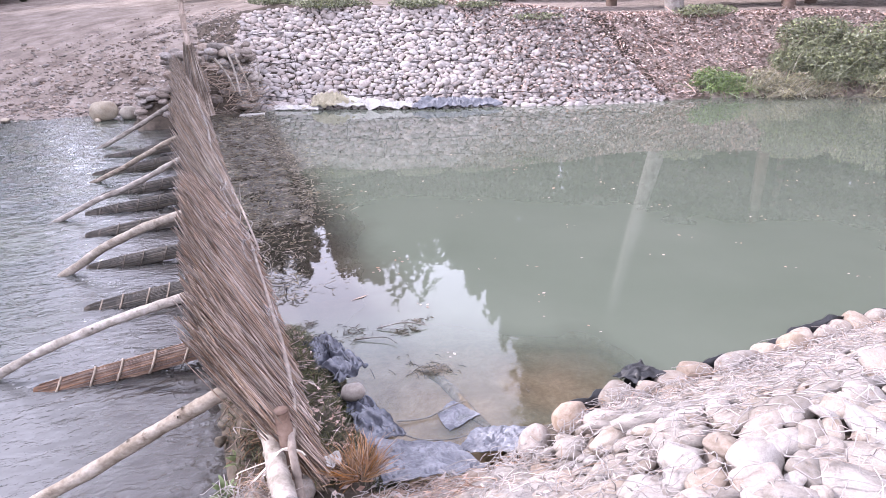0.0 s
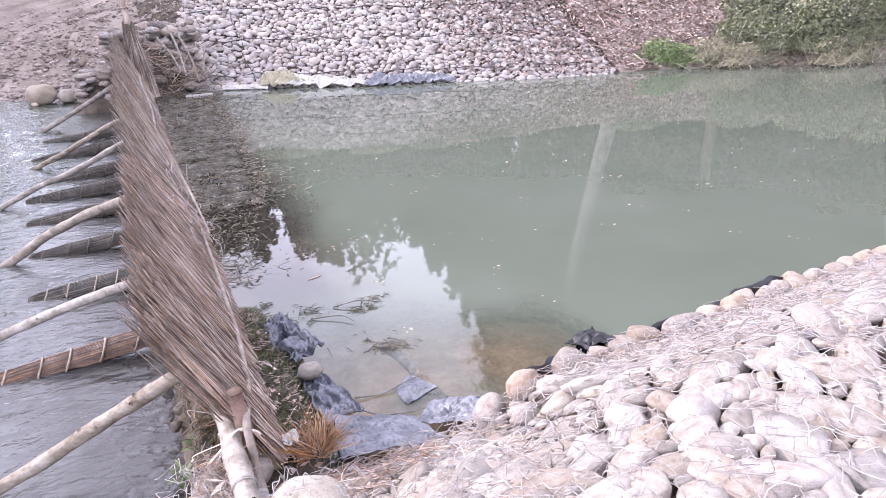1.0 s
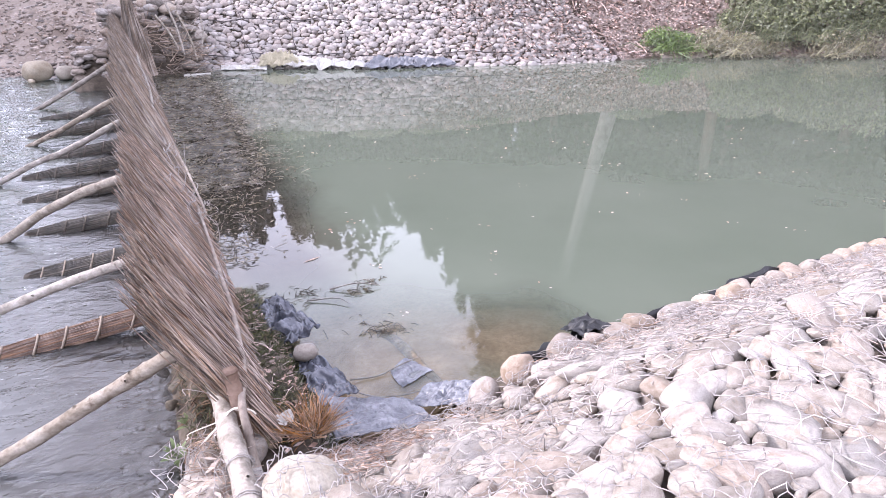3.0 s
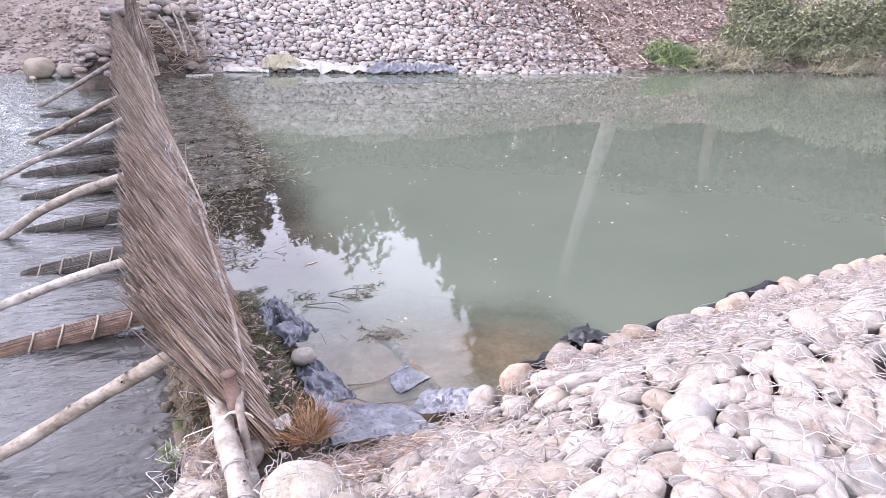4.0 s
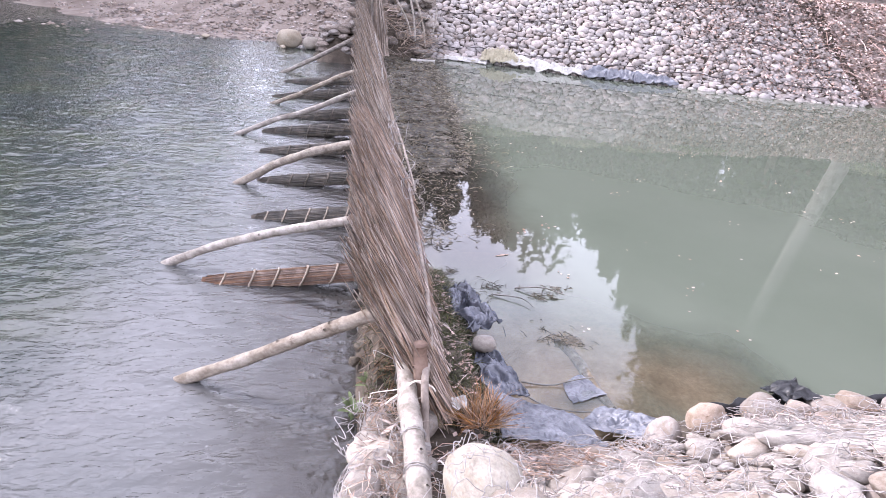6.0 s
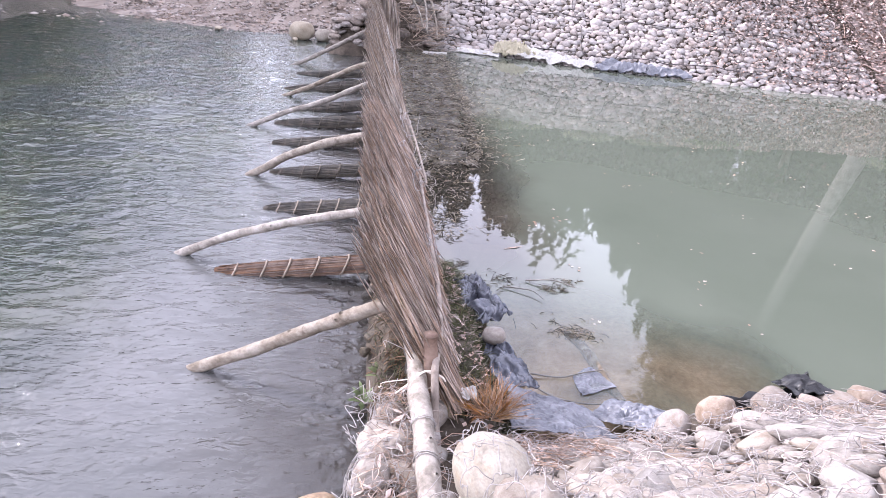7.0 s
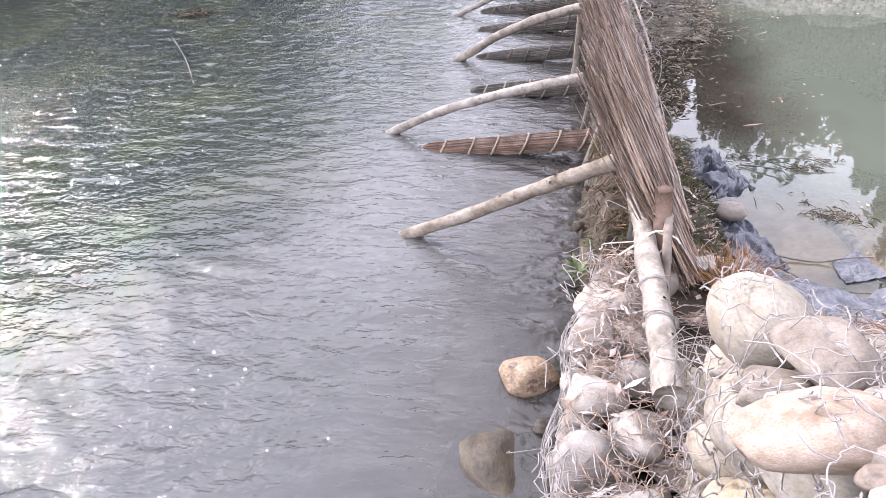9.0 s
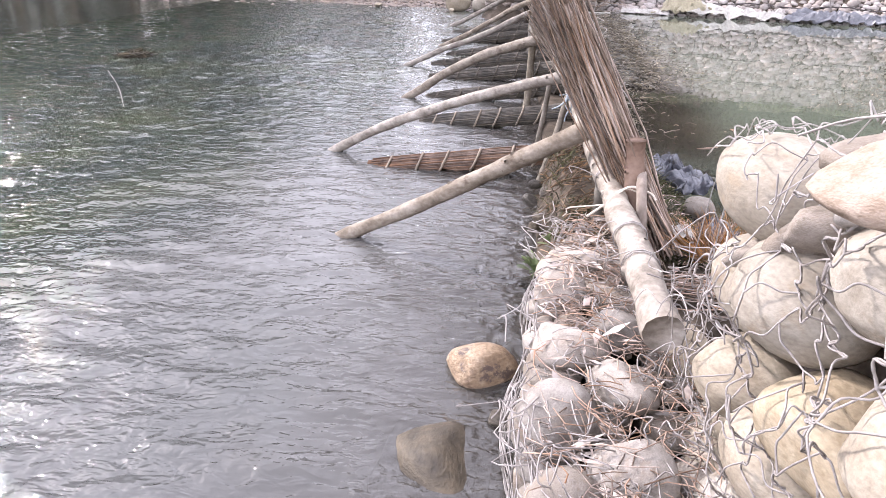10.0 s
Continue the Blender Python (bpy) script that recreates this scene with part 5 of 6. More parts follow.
def build_liner():
    """Black pond liner standing up along the gabion's edge."""
    rng = random.Random(41)
    verts, faces = [], []
    us = np.arange(1.55, 5.7, 0.03)
    rows = 7
    for u in us:
        up = 0.045 + 0.035 * max(0, noise.noise(Vector((u * 1.3, 2, 0)))) + 0.025 * max(0, noise.noise(Vector((u * 5, 5, 0))))
        up += 0.06 * math.exp(-((u - 2.05) / 0.13) ** 2) + 0.05 * math.exp(-((u - 3.6) / 0.4) ** 2)
        for k in range(rows):
            f = k / (rows - 1)
            y = float(near_line(u)) + 0.065 - 0.02 * f + 0.03 * noise.noise(Vector((u * 4, f * 3, 1)))
            z = 0.08 + (0.34 + up) * f
            if f > 0.8:
                y += 0.05 * (f - 0.8) * 5 * (0.4 + noise.noise(Vector((u * 6, 1, 4))))
            verts.append((u, y + 0.03 * noise.noise(Vector((u * 11, f * 6, 9))), z))
    n = len(us)
    faces = [(i * rows + k, (i + 1) * rows + k, (i + 1) * rows + k + 1, i * rows + k + 1) for i in range(n - 1) for k in range(rows - 1)]
    ob = solo("pond_liner", raw_mesh("pond_liner", verts, faces, PLASTIC_DARK), "black plastic pond liner bunched along the gabion edge", "pond liner")
    m = ob.modifiers.new("thickness", 'SOLIDIFY')
    m.thickness = 0.006


build_liner()
crumple("liner_fold", [(1.90, 0.10), (2.12, 0.16), (2.20, 0.00), (1.94, -0.04)], 0.50, 0.06, 16, PLASTIC_DARK, "crumpled fold of black plastic liner", "plastic sheet", 14, 8)

PLANK = material("plank", [(0.06, 0.044, 0.028), (0.13, 0.10, 0.066), (0.25, 0.215, 0.16)], 18, 0.7, 0.3, 40, 0.3)
# plank lying just under the surface, and drowned twigs
s = Soup()
s.tube([(1.13, 1.24, 0.06), (1.18, 1.04, 0.085), (1.20, 0.86, 0.10), (1.20, 0.70, 0.112), (1.21, 0.55, 0.116), (1.25, 0.42, 0.105)], [0.02, 0.03, 0.036, 0.036, 0.032, 0.018], 8, True, 0.2)
solo("sunken_plank", s.mesh("sunken_plank", PLANK), "pale yellow plank lying awash in the pond", "plank")
for k, pts in enumerate([[(0.72, 0.62, 0.16), (0.9, 0.60, 0.15), (1.05, 0.62, 0.17), (1.2, 0.68, 0.15)], [(0.62, 0.60, 0.17), (0.78, 0.40, 0.17), (0.95, 0.34, 0.16), (1.1, 0.33, 0.16)], [(0.75, 1.75, 0.15), (0.95, 1.66, 0.17), (1.02, 1.55, 0.16)], [(0.95, 1.86, 0.15), (1.15, 1.80, 0.19), (1.33, 1.74, 0.16)]]):
    stick("drowned_stick", pts, 0.006, 0.003, BARK, "thin dark stick lying in the shallow pond", seed=60 + k, sides=6)
WEED = material("weed", [(0.025, 0.022, 0.016), (0.06, 0.052, 0.038), (0.12, 0.105, 0.085)], 9, 0.8, 0.2, 60, 0.2, island=0.5)
s = Soup()
rng = random.Random(64)
for cx, cy, n, sp in ((1.16, 1.10, 60, 0.07), (1.05, 1.25, 14, 0.12), (1.15, 1.74, 36, 0.07), (0.72, 1.85, 50, 0.14), (1.32, 1.86, 22, 0.05), (0.42, 2.1, 50, 0.08)):
    for _ in range(n):
        x, y = cx + rng.gauss(0, sp), cy + rng.gauss(0, sp * 0.6)
        if x < 0.35:
            continue
        a = rng.uniform(0, 6.28)
        d = Vector((math.cos(a), math.sin(a), rng.gauss(0.1, 0.2)))
        ln = rng.uniform(0.02, 0.085)
        p = Vector((x, y, POND + 0.004))
        s.tube([p - d * ln / 2, p + Vector((0, 0, 0.008)), p + d * ln / 2], 0.0026, 4, False)
solo("drowned_weed", s.mesh("drowned_weed", WEED), "dark drowned weed and twigs at the surface", "debris", kind="stuff")


def build_debris_mat():
    """Raft of mud and drift behind the fence."""
    rng = random.Random(71)
    edge = lambda y: float(np.interp(y, [2.2, 3.0, 4.3, 5.3, 6.1, 8, 9.6, 12, 14], [0.36, 0.5, 0.72, 1.02, 1.1, 1.2, 1.25, 1.3, 1.3]))
    xs, ys = np.linspace(0.1, 1.45, 46), np.arange(2.9, 14.2, 0.07)
    verts = []
    for y in ys:
        e = edge(y) + 0.12 * noise.noise(Vector((y * 1.3, 0, 5)))
        for x in xs:
            h = 0.035 * noise.noise(Vector((x * 3, y * 3, 2))) + 0.02 * noise.noise(Vector((x * 11, y * 11, 2)))
            verts.append((x, y, 0.150 + h - 0.10 * float(ramp01(x, e - 0.25, e + 0.25)) - 0.07 * float(1 - ramp01(y, 3.8, 5.2)) - 0.16 * float(1 - ramp01(y, 1.9, 3.2))))
    w = len(xs)
    faces = [(j * w + i, j * w + i + 1, (j + 1) * w + i + 1, (j + 1) * w + i) for j in range(len(ys) - 1) for i in range(w - 1)]
    tagged(new("mud_raft", raw_mesh("mud_raft", verts, faces, MUD)), "wet dark mud and drift caught behind the fence", "mud", kind="structure")
    s, t = Soup(), Soup()
    for _ in range(9500):
        y = 4.7 + 9.3 * rng.random() ** 1.15 if rng.random() < 0.94 else rng.uniform(2.6, 5.0)
        x = rng.uniform(0.15, edge(y) + 0.1) if rng.random() < 0.9 else edge(y) + abs(rng.gauss(0, 0.25))
        a = rng.uniform(0, 6.28)
        d = Vector((math.cos(a), math.sin(a), rng.gauss(0, 0.2)))
        p = Vector((x, y, 0.16 + abs(rng.gauss(0, 0.012))))
        if rng.random() < 0.45:
            ln = rng.uniform(0.02, 0.16)
            s.tube([p - d * ln / 2, p + Vector((rng.gauss(0, 0.01), rng.gauss(0, 0.01), 0.008)), p + d * ln / 2], rng.uniform(0.002, 0.005), 4, False)
        else:
            t.quad(p, d * rng.uniform(0.01, 0.03), d.cross(Vector((rng.gauss(0, .3), rng.gauss(0, .3), 1))).normalized() * rng.uniform(0.006, 0.016))
    solo("drift_twigs", s.mesh("drift_twigs", DRIFT), "brown drift twigs on the mud", "debris", kind="stuff")
    solo("drift_leaves", t.mesh("drift_leaves", DRIFT), "dead leaves floating on the mud", "debris", kind="stuff")


DRIFT = material("drift", [(0.05, 0.045, 0.034), (0.13, 0.115, 0.09), (0.30, 0.27, 0.23)], 6, 0.8, 0.1, 40, 0.2, island=0.6)
MUD = material("mud", [(0.022, 0.02, 0.015), (0.05, 0.044, 0.033), (0.10, 0.088, 0.068)], 3.0, 0.55, 0.6, 30, 0.4, space="World", stains=((0.05, 0.065, 0.03), 2.2, 0.55, 0.7))
build_debris_mat()

# scum and leaves afloat on the pond
s = Soup()
rng = random.Random(81)
for _ in range(110):
    cx, cy = rng.uniform(1.2, 9), rng.uniform(0.8, 10)
    for _ in range(rng.choice((1, 1, 2, 4))):
        a = rng.uniform(0, 6.28)
        d = Vector((math.cos(a), math.sin(a), 0))
        k = rng.uniform(0.008, 0.022)
        s.quad(Vector((cx + rng.gauss(0, .06), cy + rng.gauss(0, .06), POND + 0.004)), d * k, d.cross(Vector((0, 0, 1))) * k * rng.uniform(0.4, 0.9))
s.quad(Vector((0.97, 2.48, POND + 0.005)), Vector((0.09, 0.03, 0)), Vector((-0.006, 0.012, 0)))
solo("floating_leaves", s.mesh("floating_leaves", STRAW), "small pale leaves afloat on the pond", "leaves", kind="stuff")


# roots, straw and mud hanging on the stream side of the dam
rng = random.Random(87)
s = Soup()
for _ in range(520):
    y = rng.uniform(0.05, 2.1)
    x = rng.uniform(-0.32, -0.04)
    z = float(ground_height(x, y)) + rng.uniform(0.0, 0.03)
    a = rng.uniform(0, 6.28)
    d = Vector((math.cos(a), math.sin(a), -0.9 * math.cos(a) * -1 * 0.7 + rng.gauss(0, .2)))
    ln = rng.uniform(0.04, 0.16)
    p = Vector((x, y, z + 0.008))
    s.tube([p - d * ln / 2, p + Vector((rng.gauss(0, .01), rng.gauss(0, .01), .01)), p + d * ln / 2], rng.uniform(0.0015, 0.004), 4, False)
solo("root_tangle", s.mesh("root_tangle", ROOT), "brown roots and straw matted on the muddy dam side", "roots", kind="stuff")

s = Soup()
for _ in range(1500):
    y, x = rng.uniform(-0.02, 2.3), rng.uniform(-0.36, -0.06)
    z = float(ground_height(x, y)) + 0.01
    if z < 0.0 or noise.noise(Vector((x * 6, y * 3.5, 8))) < -0.12:
        continue
    a, ln = rng.uniform(0, 6.28), rng.uniform(0.03, 0.09)
    s.blade((x, y, z), (x + math.cos(a) * ln, y + math.sin(a) * ln, z + rng.uniform(0.005, 0.07)), rng.uniform(0.0015, 0.0035), (0, 0, 0.015))
solo("bank_weeds", s.mesh("bank_weeds", GRASS), "dull green weeds on the muddy stream side of the dam", "grass", kind="stuff")

# ---------------------------------------------------------------- rocks in the stream
def lone_rock(name, at, dims, me, label, category="rock", spin=0.0, mat=None, group=""):
    ob = solo(name, me, label, category, group)
    ob.matrix_basis = Matrix.Translation(at) @ Matrix.Rotation(spin, 4, 'Z') @ Matrix.Diagonal((*dims, 1))
    return ob


ROCK_RED = stone_mesh("red_rock", 503, 4, RED_ROCK, 0.10)
ROCK_FLAT = stone_mesh("wet_rock", 533, 4, WET_ROCK, 0.34, 0.62, 0.9)
ROCK_WET = [stone_mesh("wet_rock", 510 + i, 3, WET_ROCK, 0.22) for i in range(4)]
lone_rock("red_rock", (-0.51, -0.31, 0.02), (0.135, 0.12, 0.10), ROCK_RED, "rounded ochre rock with a dark crack, half out of the stream")
lone_rock("wet_rock", (-0.60, -0.74, -0.085), (0.22, 0.28, 0.11), ROCK_FLAT, "dark wet rock just under the stream surface", group="rocks in the stream")
lone_rock("wet_rock", (-0.43, -0.58, 0.0), (0.05, 0.05, 0.035), ROCK_WET[1], "small brown wet stone at the basket foot", group="rocks in the stream")
lone_rock("wet_rock", (-0.93, -1.02, -0.09), (0.17, 0.12, 0.09), ROCK_WET[2], "dark wet rock just under the stream surface", 'rock', 0.5, group="rocks in the stream")
lone_rock("wet_rock", (-0.62, -1.25, -0.03), (0.16, 0.12, 0.07), ROCK_WET[3], "dark wet rock at the stream edge", 'rock', 0.9, group="rocks in the stream")
for k, (x, y, r) in enumerate([(-0.24, 1.15, 0.07), (-0.30, 0.95, 0.05), (-0.22, 1.45, 0.06), (-0.3, 1.7, 0.05), (-0.22, 0.8, 0.045), (-0.33, 1.3, 0.05)]):
    lone_rock("bank_stone", (x, y, 0.06 + 0.02 * (k % 3)), (r, r * 0.9, r * 0.7), ROCK_WET[k % 4], "muddy stone in the foot of the dam bank", "stone", k, group="stones in the dam bank")
rng = random.Random(91)
bed = Soup()
ICO0 = [[Vector(v) for v in ((0, 0, -1), (.72, -.53, -.45), (-.28, -.85, -.45), (-.89, 0, -.45), (-.28, .85, -.45), (.72, .53, -.45), (.28, -.85, .45), (-.72, -.53, .45), (-.72, .53, .45), (.28, .85, .45), (.89, 0, .45), (0, 0, 1))]][0]
ICO0F = [(0, 1, 2), (1, 0, 5), (0, 2, 3), (0, 3, 4), (0, 4, 5), (1, 5, 10), (2, 1, 6), (3, 2, 7), (4, 3, 8), (5, 4, 9), (1, 10, 6), (2, 6, 7), (3, 7, 8), (4, 8, 9), (5, 9, 10), (6, 10, 11), (7, 6, 11), (8, 7, 11), (9, 8, 11), (10, 9, 11)]


def pebble(s, at, r, rng):
    b = len(s.v)
    m = Matrix.Translation(at) @ Matrix.Rotation(rng.uniform(0, 6.28), 4, 'Z') @ Matrix.Diagonal((r * rng.uniform(.9, 1.5), r * rng.uniform(.7, 1.1), r * rng.uniform(.4, .75), 1))
    s.v += [m @ (p * rng.uniform(0.85, 1.12)) for p in ICO0]
    s.f += [tuple(b + i for i in f) for f in ICO0F]


for _ in range(150):
    x, y = rng.uniform(-0.62, -0.28), rng.uniform(-1.6, 2.2)
    pebble(bed, (x, y, float(ground_height(x, y)) + 0.01), rng.uniform(0.015, 0.05), rng)
solo("bed_pebbles", bed.mesh("bed_pebbles", WET_ROCK), "dark pebbles on the stream bed", "pebbles", kind="stuff")

rng = random.Random(93)
s = Soup()
for _ in range(70):
    p = Vector((-5.8 + rng.gauss(0, 0.13), 6.4 + rng.gauss(0, 0.05), abs(rng.gauss(0.02, 0.025))))
    a, ln = rng.gauss(0, 0.5), rng.uniform(0.08, 0.3)
    d = Vector((math.cos(a), math.sin(a), rng.gauss(0.1, 0.25)))
    s.tube([p - d * ln / 2, p + Vector((0, 0, 0.02)), p + d * ln / 2], rng.uniform(0.005, 0.012), 4, False)
solo("snagged_drift", s.mesh("snagged_drift", WEED), "dark clump of drift snagged in the stream", "debris", kind="stuff")
stick("stream_stick", [(-5.35, 5.05, 0.06), (-4.7, 4.2, 0.03), (-3.9, 3.0, -0.03)], 0.007, 0.005, BARK, "thin dark branch lying awash in the stream", seed=66, sides=6)

# ---------------------------------------------------------------- far left beach
rng = random.Random(92)
beach = Soup()
for _ in range(7500):
    x = rng.uniform(-11, 1.6)
    y = 15.3 + abs(rng.gauss(0, 2.6))
    z = float(ground_height(x, y))
    if z < -0.05:
        continue
    pebble(beach, (x, y, z + 0.01), min(rng.lognormvariate(-3.5, 0.5), 0.13), rng)
PEBBLE = material("pebble", [(0.10, 0.08, 0.07), (0.20, 0.17, 0.15), (0.32, 0.285, 0.26)], 3, 0.85, 0.2, 40, 0.25, island=0.45)
solo("beach_pebbles", beach.mesh("beach_pebbles", PEBBLE, False), "grey pebbles on the river beach", "pebbles", kind="stuff")
STONES_PALE = [stone_mesh("boulder", 620 + i, 3, BUFF, 0.1, 0.75, 0.95) for i in range(3)]
for _n, (at, dims, lab) in enumerate([((-2.12, 15.0, 0.22), (0.33, 0.27, 0.27), "large smooth pale boulder at the water edge"), ((-1.55, 14.9, 0.15), (0.24, 0.2, 0.18), "smooth pale boulder at the water edge"), ((-2.25, 14.75, 0.03), (0.1, 0.07, 0.06), "small pale stone at the water edge"),
                                     ((-4.75, 21.0, 0.55), (0.40, 0.25, 0.13), "flat pale rock on the gravel"), ((-6.4, 27.5, 1.0), (0.45, 0.3, 0.2), "dark lump of rock on the dirt"), ((-4.3, 15.6, 0.06), (0.2, 0.1, 0.05), "flat pale stone on the gravel")]):
    lone_rock("boulder", at, dims, STONES_PALE[_n % 3] if _n != 4 else ROCK_WET[0], lab, "boulder", _n, group="boulders on the beach")


def heap(name, box, n, sizes, mats, label, category, seed, flat=0.7):
    """Stones stacked into a pier."""
    rng = random.Random(seed)
    (x0, x1), (y0, y1), (z0, z1) = box
    g = thing(name, ((x0 + x1) / 2, (y0 + y1) / 2, z0), label, category)
    for k in range(n):
        f = k / n
        z = lerp(z0, z1, f)
        sh = 1 - 0.25 * f
        x, y = lerp(x0, x1, 0.5 + (rng.random() - 0.5) * sh), lerp(y0, y1, 0.5 + (rng.random() - 0.5) * sh)
        r = rng.uniform(*sizes)
        put_stone(g, rng.choice(mats), (x, y, z), axis_frame((rng.gauss(0, .15), rng.gauss(0, .15), 1), rng.gauss(0, .4)), (r * 1.3, r, r * flat))
    return g


STONES_DARK = [stone_mesh("stone", 600 + i, 2, material("old_stone", [(0.11, 0.09, 0.078), (0.20, 0.175, 0.157), (0.30, 0.27, 0.25)], 3, 0.9, 0.5, 30, 0.2, random_tint=0.35) if i == 0 else bpy.data.materials["old_stone"], 0.2) for i in range(5)]
heap("stone_pier", ((-1.25, -0.5), (13.2, 14.2), (0.02, 0.82)), 120, (0.085, 0.155), STONES_DARK, "old mossy stacked-stone pier at the end of the fence", "pier", 5, 0.62)
heap("stone_pier", ((-0.6, 0.2), (13.4, 14.6), (0.5, 1.55)), 110, (0.09, 0.16), STONES_DARK, "heap of old weathered stones above the pier", "pier", 6)
heap("gabion_end", ((0.15, 1.5), (13.7, 15.2), (0.2, 1.66)), 190, (0.11, 0.19), STONES_DARK + STONES_2[:1], "grey stone-filled wire gabion end with caught drift", "gabion", 7)
for k, (a, b) in enumerate([((0.75, 13.4, 1.7), (0.95, 13.0, 0.62)), ((0.95, 13.5, 1.5), (1.2, 13.0, 0.5)), ((0.5, 13.3, 1.45), (0.85, 13.0, 0.75)), ((1.45, 13.6, 1.4), (1.35, 13.3, 0.7))]):
    stick("drift_stick", [a, Vector(a).lerp(Vector(b), 0.5) + Vector((0.04, 0, 0)), b], 0.028, 0.02, LOG, "pale dead stick leaning on the gabion end", group="sticks on the gabion end", seed=70 + k)
rng = random.Random(95)
s = Soup()
for _ in range(130):
    p = Vector((rng.uniform(0.0, 1.5), rng.uniform(13.0, 13.6), rng.choice((rng.uniform(0.2, 0.9), rng.uniform(0.75, 1.35)))))
    a = rng.uniform(0, 6.28)
    d = Vector((math.cos(a), math.sin(a) * 0.4, rng.gauss(0, 0.35)))
    ln = rng.uniform(0.3, 0.9)
    s.tube([p - d * ln / 2, p + Vector((0, 0, rng.gauss(0, .06))), p + d * ln / 2], rng.uniform(0.004, 0.009), 4, False)
solo("drift_brush", s.mesh("drift_brush", TWIG_GREY), "tangle of dead twigs at the gabion end", "brush", kind="stuff")
crumple("flat_slab", [(0.86, 12.95), (1.44, 12.97), (1.46, 13.2), (0.9, 13.2)], 0.19, 0.02, 8, TARP_WHITE, "pale flat slab at the pond edge", "slab", 21, 3, 0.05)
crumple("yellow_tarp", [(2.4, 13.52, 0.0), (3.6, 13.05, 0.0), (3.35, 13.5, 0.30), (2.85, 13.75, 0.22)], 0.19, 0.2, 44, TARP_YELLOW, "yellowish plastic sacking at the foot of the slope", "tarp", 22, 4.5, 0.02)
crumple("white_tarp", [(3.1, 13.25, 0.0), (5.05, 12.38, -0.02), (4.9, 12.6, 0.10), (3.4, 13.5, 0.20)], 0.19, 0.15, 60, TARP_WHITE, "white plastic sacking at the foot of the slope", "tarp", 23, 4.0, 0.02)
crumple("white_strip", [(1.75, 13.75, 0.0), (2.75, 13.3, 0.0), (2.75, 13.45, 0.08), (1.8, 13.9, 0.08)], 0.16, 0.05, 30, TARP_WHITE, "thin white plastic strip along the waterline", "tarp", 25, 6.0, 0.015)
crumple("blue_tarp", [(4.85, 12.42, 0.0), (7.1, 11.88, -0.02), (6.9, 12.15, 0.12), (5.2, 12.7, 0.20)], 0.17, 0.16, 56, PLASTIC_BLUE, "grey-blue plastic sheet at the foot of the slope", "tarp", 24, 4.0, 0.02)


# ---------------------------------------------------------------- right bank: litter, bushes, trees
def leaf_cloud(s, rng, centre, radii, n, size, hollow=0.55):
    c = Vector(centre)
    for _ in range(n):
        d = Vector((rng.gauss(0, 1), rng.gauss(0, 1), rng.gauss(0, 1))).normalized()
        q = hollow + (1 - hollow) * rng.random() ** 0.7
        p = c + Vector((d.x * radii[0], d.y * radii[1], d.z * radii[2])) * q
        u = Vector((rng.gauss(0, 1), rng.gauss(0, 1), rng.gauss(0, 0.6))).normalized()
        w = u.cross(Vector((rng.gauss(0, 1), rng.gauss(0, 1), rng.gauss(0, 1)))).normalized()
        k = size * rng.uniform(0.6, 1.3)
        s.quad(p, u * k, w * k * 0.5)


rng = random.Random(101)
s = Soup()
for _ in range(44000):
    x = rng.uniform(7.2, 19.0)
    run = rng.uniform(0.0, 5.5)
    if x < 11.0 and rng.random() < (0.35 + 0.62 * (11 - x) / 3.8 - 0.1 * run):
        continue
    y = float(far_line(x)) + run
    z = float(ground_height(x, y)) + rng.uniform(0.02, 0.09) + (0.06 if x < 11 else 0)
    a = rng.uniform(0, 6.28)
    d = Vector((math.cos(a), math.sin(a), rng.gauss(0, 0.4)))
    s.quad(Vector((x, y, z)), d * rng.uniform(0.022, 0.06), d.cross(Vector((rng.gauss(0, .5), rng.gauss(0, .5), 1))).normalized() * rng.uniform(0.014, 0.036))
for _ in range(130):
    x, run = rng.uniform(11.0, 18.0), rng.uniform(0, 4.5)
    y = float(far_line(x)) + run
    a, ln = rng.uniform(0, 6.28), rng.uniform(0.15, 0.6)
    p, d = Vector((x, y, float(ground_height(x, y)) + 0.08)), Vector((math.cos(a), math.sin(a), 0.6 * math.sin(a) + rng.gauss(0, 0.15)))
    s.tube([p - d * ln / 2, p + Vector((0, 0, 0.03)), p + d * ln / 2], rng.uniform(0.006, 0.014), 4, False)
solo("leaf_litter", s.mesh("leaf_litter", DRY_LEAF), "thick brown and pink leaf litter on the bank", "leaves", kind="stuff")


